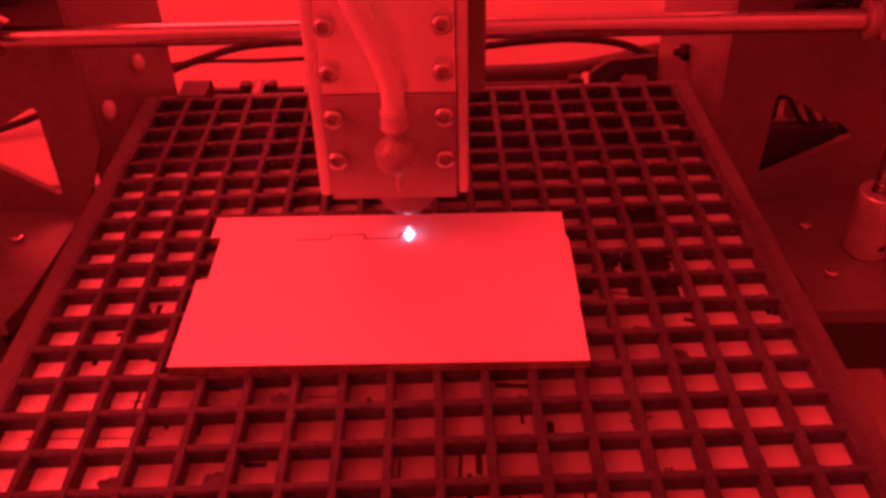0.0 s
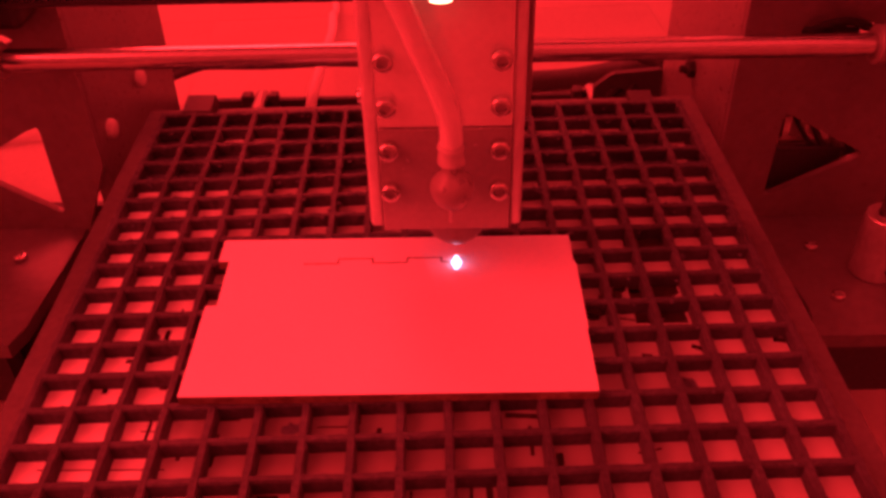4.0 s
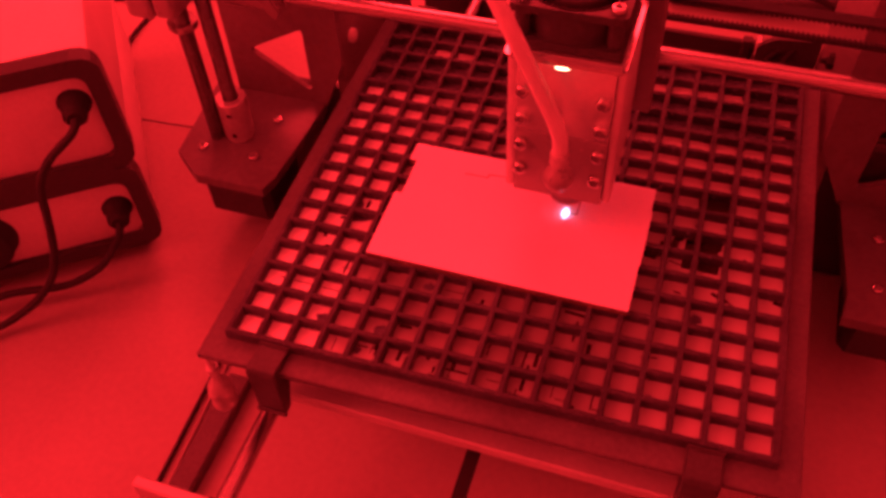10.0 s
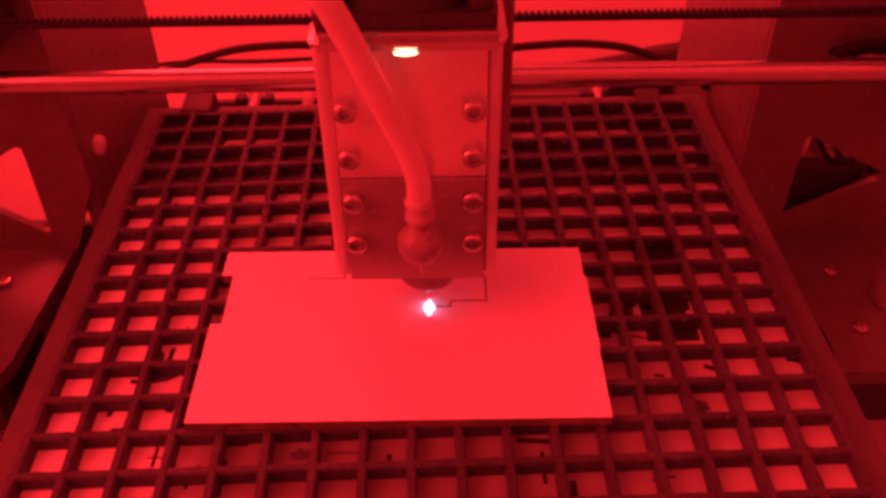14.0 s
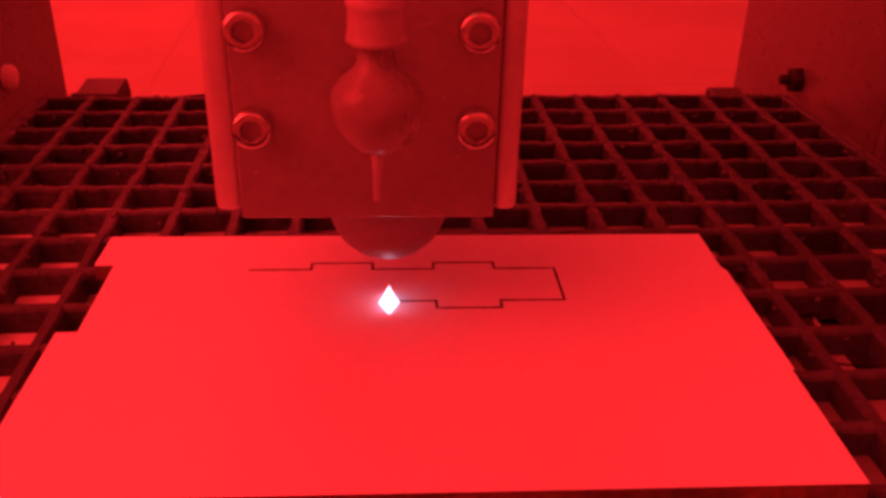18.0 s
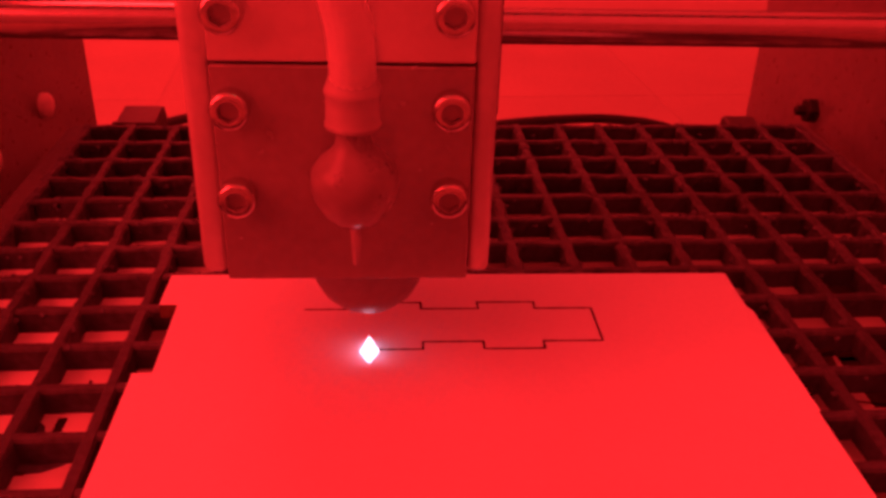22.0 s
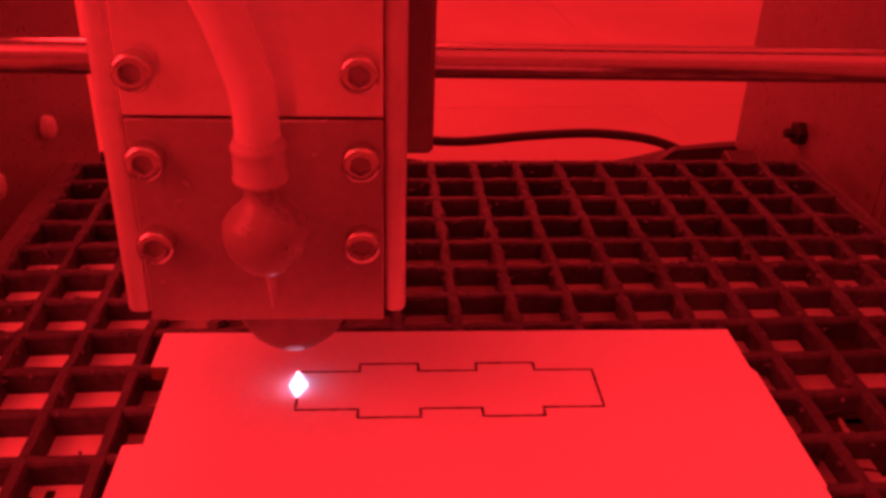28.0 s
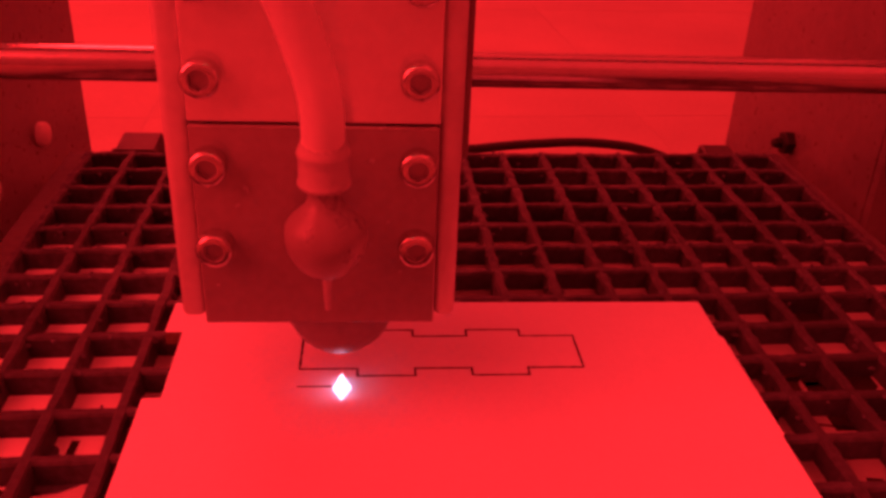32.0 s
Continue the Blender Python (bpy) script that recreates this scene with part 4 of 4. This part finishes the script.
def build_spark():
    sp = thing("laser_spark", "dazzling white laser spark on the card", "laser spark")
    part("flame", flame_mesh(1.32, 2.5), SPARK, sp, smooth=True).location = Vector((0, -0.5, 3)) * MM
    burst = part("ignition_burst", flame_mesh(2.5, 2.0), SPARK, sp, "short bright burst as the beam lights", smooth=True)
    return sp, burst


spark_thing, spark_burst = build_spark()

# ---------------------------------------------------------------- sockets and cables beside the machine


def build_boxes():
    base = Matrix.Translation(Vector((-121, 117, TABLE_Z)) * MM) @ pose(0, 0, 0, 0, 0, 36)
    for lift, dx in ((0, 0), (72, 3)):
        b = thing("power_unit", "pale box with black rounded frame and black plug", "power unit", group="stacked power units")
        b.matrix_world = base @ Matrix.Translation(Vector((dx, 0, lift)) * MM)
        bm = bmesh.new()
        low = 11 if lift == 0 else 0
        box(bm, -250, -3, 4, 200, low + 1, 70, 5, 2)
        part("housing", bm, PALE, b, smooth=True)
        if lift == 0:
            for fx, fy in ((-14, 16), (-14, 180), (-236, 16), (-236, 180)):
                bm = bmesh.new()
                rod(bm, (fx, fy, 0), (fx, fy, low + 1), 6, 14)
                part("rubber_foot", bm, RUBBER, b, smooth=True)
        bm = bmesh.new()
        plate_xz(bm, rounded([(-253, low), (0, low), (0, 72), (-253, 72)], 12), 0, 10, rounded([(-243, low + 8), (-9, low + 8), (-9, 62), (-243, 62)], 8))
        part("front_frame", bm, BLACK, b, "black rounded front frame")
        bm = bmesh.new()
        z = 41 if lift == 0 else 45
        lathe(bm, [(0, 8), (2, 8.5), (7, 6.5), (13, 6), (15, 4)], (-19, 5, z), (-19, -30, z), 16)
        part("plug", bm, RUBBER, b, "black rubber plug", smooth=True)
        bm = bmesh.new()
        if lift == 0:
            way = [(-19, -8, 41), (-20, -14, 38), (-25, -17, 32), (-36, -20, 22), (-53, -18, 13), (-66, -18, 13), (-81, -16, 14), (-100, -15, 13), (-170, -16, 4), (-320, -40, 2.5)]
        else:
            way = [(-19, -8, 45), (-22, -16, 42), (-37, -20, 32), (-46, -22, 19), (-50, -24, -1), (-54, -28, -20), (-61, -30, -37), (-73, -30, -51), (-88, -31, -60), (-108, -33, -65), (-180, -45, -69.4), (-330, -80, -69.4)]
        tube(bm, way, 2.2, 10, 6)
        part("cable", bm, RUBBER, b, "black cable", smooth=True)
        if lift == 0:
            bm = bmesh.new()
            lathe(bm, [(0, 19), (2, 19), (3, 18), (11, 16.5), (12.5, 15)], (-93, 6, 41), (-93, -20, 41), 32)
            part("rotary_knob", bm, RUBBER, b, "large round black knob", smooth=True)


build_boxes()


def build_control_box():
    b = thing("control_box", "black control box with circuit board and wiring behind the side sheet", "control box")
    bm = bmesh.new()
    box(bm, 236, 298, 214, 300, TABLE_Z, -21, 2.0, 2)
    part("case", bm, PRINT, b)
    bm = bmesh.new()
    box(bm, 238, 296, 216, 298, -20.8, -19.2)
    board = part("circuit_board", bm, BRACKET, b, "dull circuit board")
    for x, y, r, h in ((262, 221, 3.2, 8), (270, 224, 3.2, 7), (251, 232, 4, 10), (284, 230, 3, 6)):
        bm = bmesh.new()
        lathe(bm, [(0, r), (h - 0.6, r), (h, r - 0.6)], (x, y, -19.2), (x, y, 0), 16)
        part("capacitor", bm, PALE if r == 3.2 else BLACK, board, "pale capacitor" if r == 3.2 else "black capacitor", smooth=True)
    for x, y, w, d, h in ((241, 218, 14, 7, 9), (256, 236, 11, 11, 6), (271, 236, 11, 11, 6), (281, 217, 9, 8, 11), (242, 250, 20, 9, 12), (268, 254, 22, 8, 12)):
        bm = bmesh.new()
        box(bm, x, x + w, y, y + d, -19.2, -19.2 + h, 0.6)
        part("connector", bm, RUBBER, board, "black connector")
    for k in range(7):
        bm = bmesh.new()
        x = 246 + 6.5 * k
        tube(bm, [(x, 222 + 3 * (k % 3), -12), (x + 2, 216, 2 + 3 * (k % 2)), (x + 7, 209 + 2 * (k % 3), -2), (x + 14, 206, -13 - 2 * (k % 4)), (x + 24, 210, -22)], 1.1 + 0.3 * (k % 2), 8, 5)
        part("wire", bm, (RUBBER, BLACK, THREAD)[k % 3], b, smooth=True)


build_control_box()


def build_cables():
    c = thing("loose_cable", "black cable arching over the table behind the machine", "cable")
    bm = bmesh.new()
    tube(bm, [(-330, 330, TABLE_Z + 2), (-240, 352, TABLE_Z + 3), (-176, 385, -106), (-140, 398, -98), (-90, 402, -85), (-42, 402, -68), (-8, 401, -59.2), (40, 401, -58), (90, 400, -62), (120, 400, -64), (160, 400, -60.2), (195, 400, -59.2), (228, 400, -65), (262, 397, -83), (310, 392, TABLE_Z + 2)], 2.5, 10, 6)
    part("cable", bm, RUBBER, c, smooth=True)
    sleeve = thing("cable_sleeve", "thick black cable sleeve lying on the table behind the machine", "cable sleeve")
    bm = bmesh.new()
    tube(bm, [(126, 447, -104.8), (150, 446, -104.5), (195, 446, -103), (228, 447, -98), (255, 446, -91), (300, 440, -86), (380, 430, -96), (520, 440, -104)], 7.0, 16, 6)
    part("sleeve", bm, BLACK, sleeve, smooth=True)
    bm = bmesh.new()
    tube(bm, [(-230, 452, TABLE_Z + 2), (-150, 446, -104), (-66, 431, -84), (-8, 424, -80), (50, 428, -81), (110, 436, -92), (170, 452, TABLE_Z + 2)], 1.4, 10, 6)
    part("cable", bm, RUBBER, thing("slim_cable", "slim black cable behind the machine", "cable"), smooth=True)
    bm = bmesh.new()
    tube(bm, [(30, 262, TABLE_Z + 4), (34, 290, -84), (38, 322, -52), (41, 360, -46), (42, 400, -47), (37, 450, -56), (28, 520, -84), (20, 600, TABLE_Z + 4), (0, 760, TABLE_Z + 4)], 3.0, 14, 6)
    part("hose", bm, HOSE, thing("spare_hose", "milky silicone hose arching behind the machine", "hose"), smooth=True)
    thin = thing("thin_cable", "thin black cable bent over the table", "cable")
    bm = bmesh.new()
    tube(bm, [(-520, 372, TABLE_Z + 2), (-400, 362, TABLE_Z + 2), (-300, 357.5, TABLE_Z + 2), (-266, 355.5, TABLE_Z + 2), (-257, 346, TABLE_Z + 2), (-256, 320, TABLE_Z + 2), (-255, 296, TABLE_Z + 2), (-250, 276, TABLE_Z + 2), (-236, 262, TABLE_Z + 2)], 1.7, 10, 6)
    part("cable", bm, RUBBER, thin, smooth=True)
    side = thing("side_cable", "thin black cable along the machine's base", "cable")
    bm = bmesh.new()
    tube(bm, [(-49, -120, TABLE_Z + 1.6), (-50, -60, TABLE_Z + 1.6), (-51.5, -15, TABLE_Z + 1.6), (-53.5, 30, TABLE_Z + 1.6), (-55, 62, TABLE_Z + 1.6), (-57, 110, TABLE_Z + 1.6)], 1.1, 10, 5)
    part("cable", bm, RUBBER, side, smooth=True)
    rear = thing("motor_wiring", "loops of thin black wire over the rear motor", "wiring")
    for way, r in (([(198, 288, -58), (193, 291, -46), (196, 296, -37), (206, 301, -36), (214, 306, -44), (222, 312, -60)], 1.9),
                   ([(206, 286, -58), (202, 291, -42), (209, 299, -33), (219, 304, -41), (221, 309, -60)], 1.5),
                   ([(190, 290, -58), (186, 297, -48), (191, 303, -44), (202, 306, -47), (209, 310, -60)], 2.2)):
        bm = bmesh.new()
        tube(bm, way, r, 8, 6)
        part("wire", bm, RUBBER, rear, smooth=True)
    bm = bmesh.new()
    box(bm, 202, 211, 290, 296, -57.9, -49, 0.8)
    part("plug", bm, NYLON, rear, "white plug of the motor wiring")
    slot = thing("slot_cable", "black cables pushed through the side sheet's slot", "cable")
    for way, r in (([(243, 202, 37.5), (245, 194, 39.4), (249, 191.4, 42.4), (256, 191, 44.2), (263, 192, 42.6), (267, 196, 39.8), (266, 206, 33), (262, 222, -6)], 1.7),
                   ([(247, 204, 37), (250, 194, 38.6), (255, 192.4, 40.6), (261, 193, 39.6), (264, 200, 37.5), (258, 210, 28), (254, 222, -6)], 1.3)):
        bm = bmesh.new()
        tube(bm, way, r, 10, 6)
        part("cable", bm, RUBBER, slot, smooth=True)
    bm = bmesh.new()
    box(bm, 249, 264, 193.6, 201, 37.0, 40.4, 0.5)
    part("plug", bm, NYLON, slot, "white plug in the slot")
    h = thing("wire_harness", "tangle of thin black wires lying on the table", "wire harness")
    rng = random.Random(21)
    for k in range(6):
        y = 238 + 10 * k
        z = TABLE_Z + 1.6
        bm = bmesh.new()
        tube(bm, [(300, y + 30, z + 22 - 3 * k), (330, y + rng.uniform(4, 18), z + 12), (352, y + rng.uniform(-6, 8), z + rng.uniform(1, 6)), (380, y + rng.uniform(-10, 14), z + rng.uniform(0, 9)), (420, y + rng.uniform(-8, 20), z + 2), (520, y + 30 + rng.uniform(-20, 30), z)], rng.uniform(1.0, 1.8), 8, 6)
        part("wire", bm, RUBBER, h, smooth=True)


build_cables()

# ---------------------------------------------------------------- what moves


def motions():
    times = {0.0, 32.0}
    s = -DONE
    for *_, n in MOVES:
        s += n
        if s > 0:
            times.add(round(s / SPEED, 2))
    times |= {round(0.25 * k, 2) for k in range(129)} | {T_NEXT, 29.1}
    times = sorted(times)
    for ob in [bed_thing, tray_thing, sheet_thing, card_thing, *clip_things, *debris_things]:
        walk(ob, [(t, pose(0, (START[1] - spot_at(t)[1]) * MM, 0)) for t in times])
    walk(head_thing, [(t, pose(spot_at(t)[0] * MM, START[1] * MM, 0)) for t in times])
    rows = []
    for t in times:
        off = T_END + 0.05 < t < T_NEXT
        rows.append((t, pose(spot_at(t)[0] * MM, START[1] * MM, 0.012 if off else 0.0)))
    walk(spark_thing, rows)
    up, down = pose(0, 0, 0.018), pose(0, -0.0014, 0.003)       # the burst leaves the nozzle for an instant
    walk(spark_burst, [(0.0, up), (29.9, up), (29.97, down), (30.03, down), (30.1, up), (32.0, up)])
    for ob, t in CUTS:
        if t <= 0:
            continue
        x, y, z = ob.location
        down, up = pose(x, y, z - 0.0006), pose(x, y, z)
        t0 = max(0.05, t - 0.1)
        rows = [(0.0, down)]
        if t0 > 0.1:
            rows.append((t0, down))
        rows += [(t, up)]
        if t < 31.9:
            rows.append((32.0, up))
        walk(ob, rows)


motions()
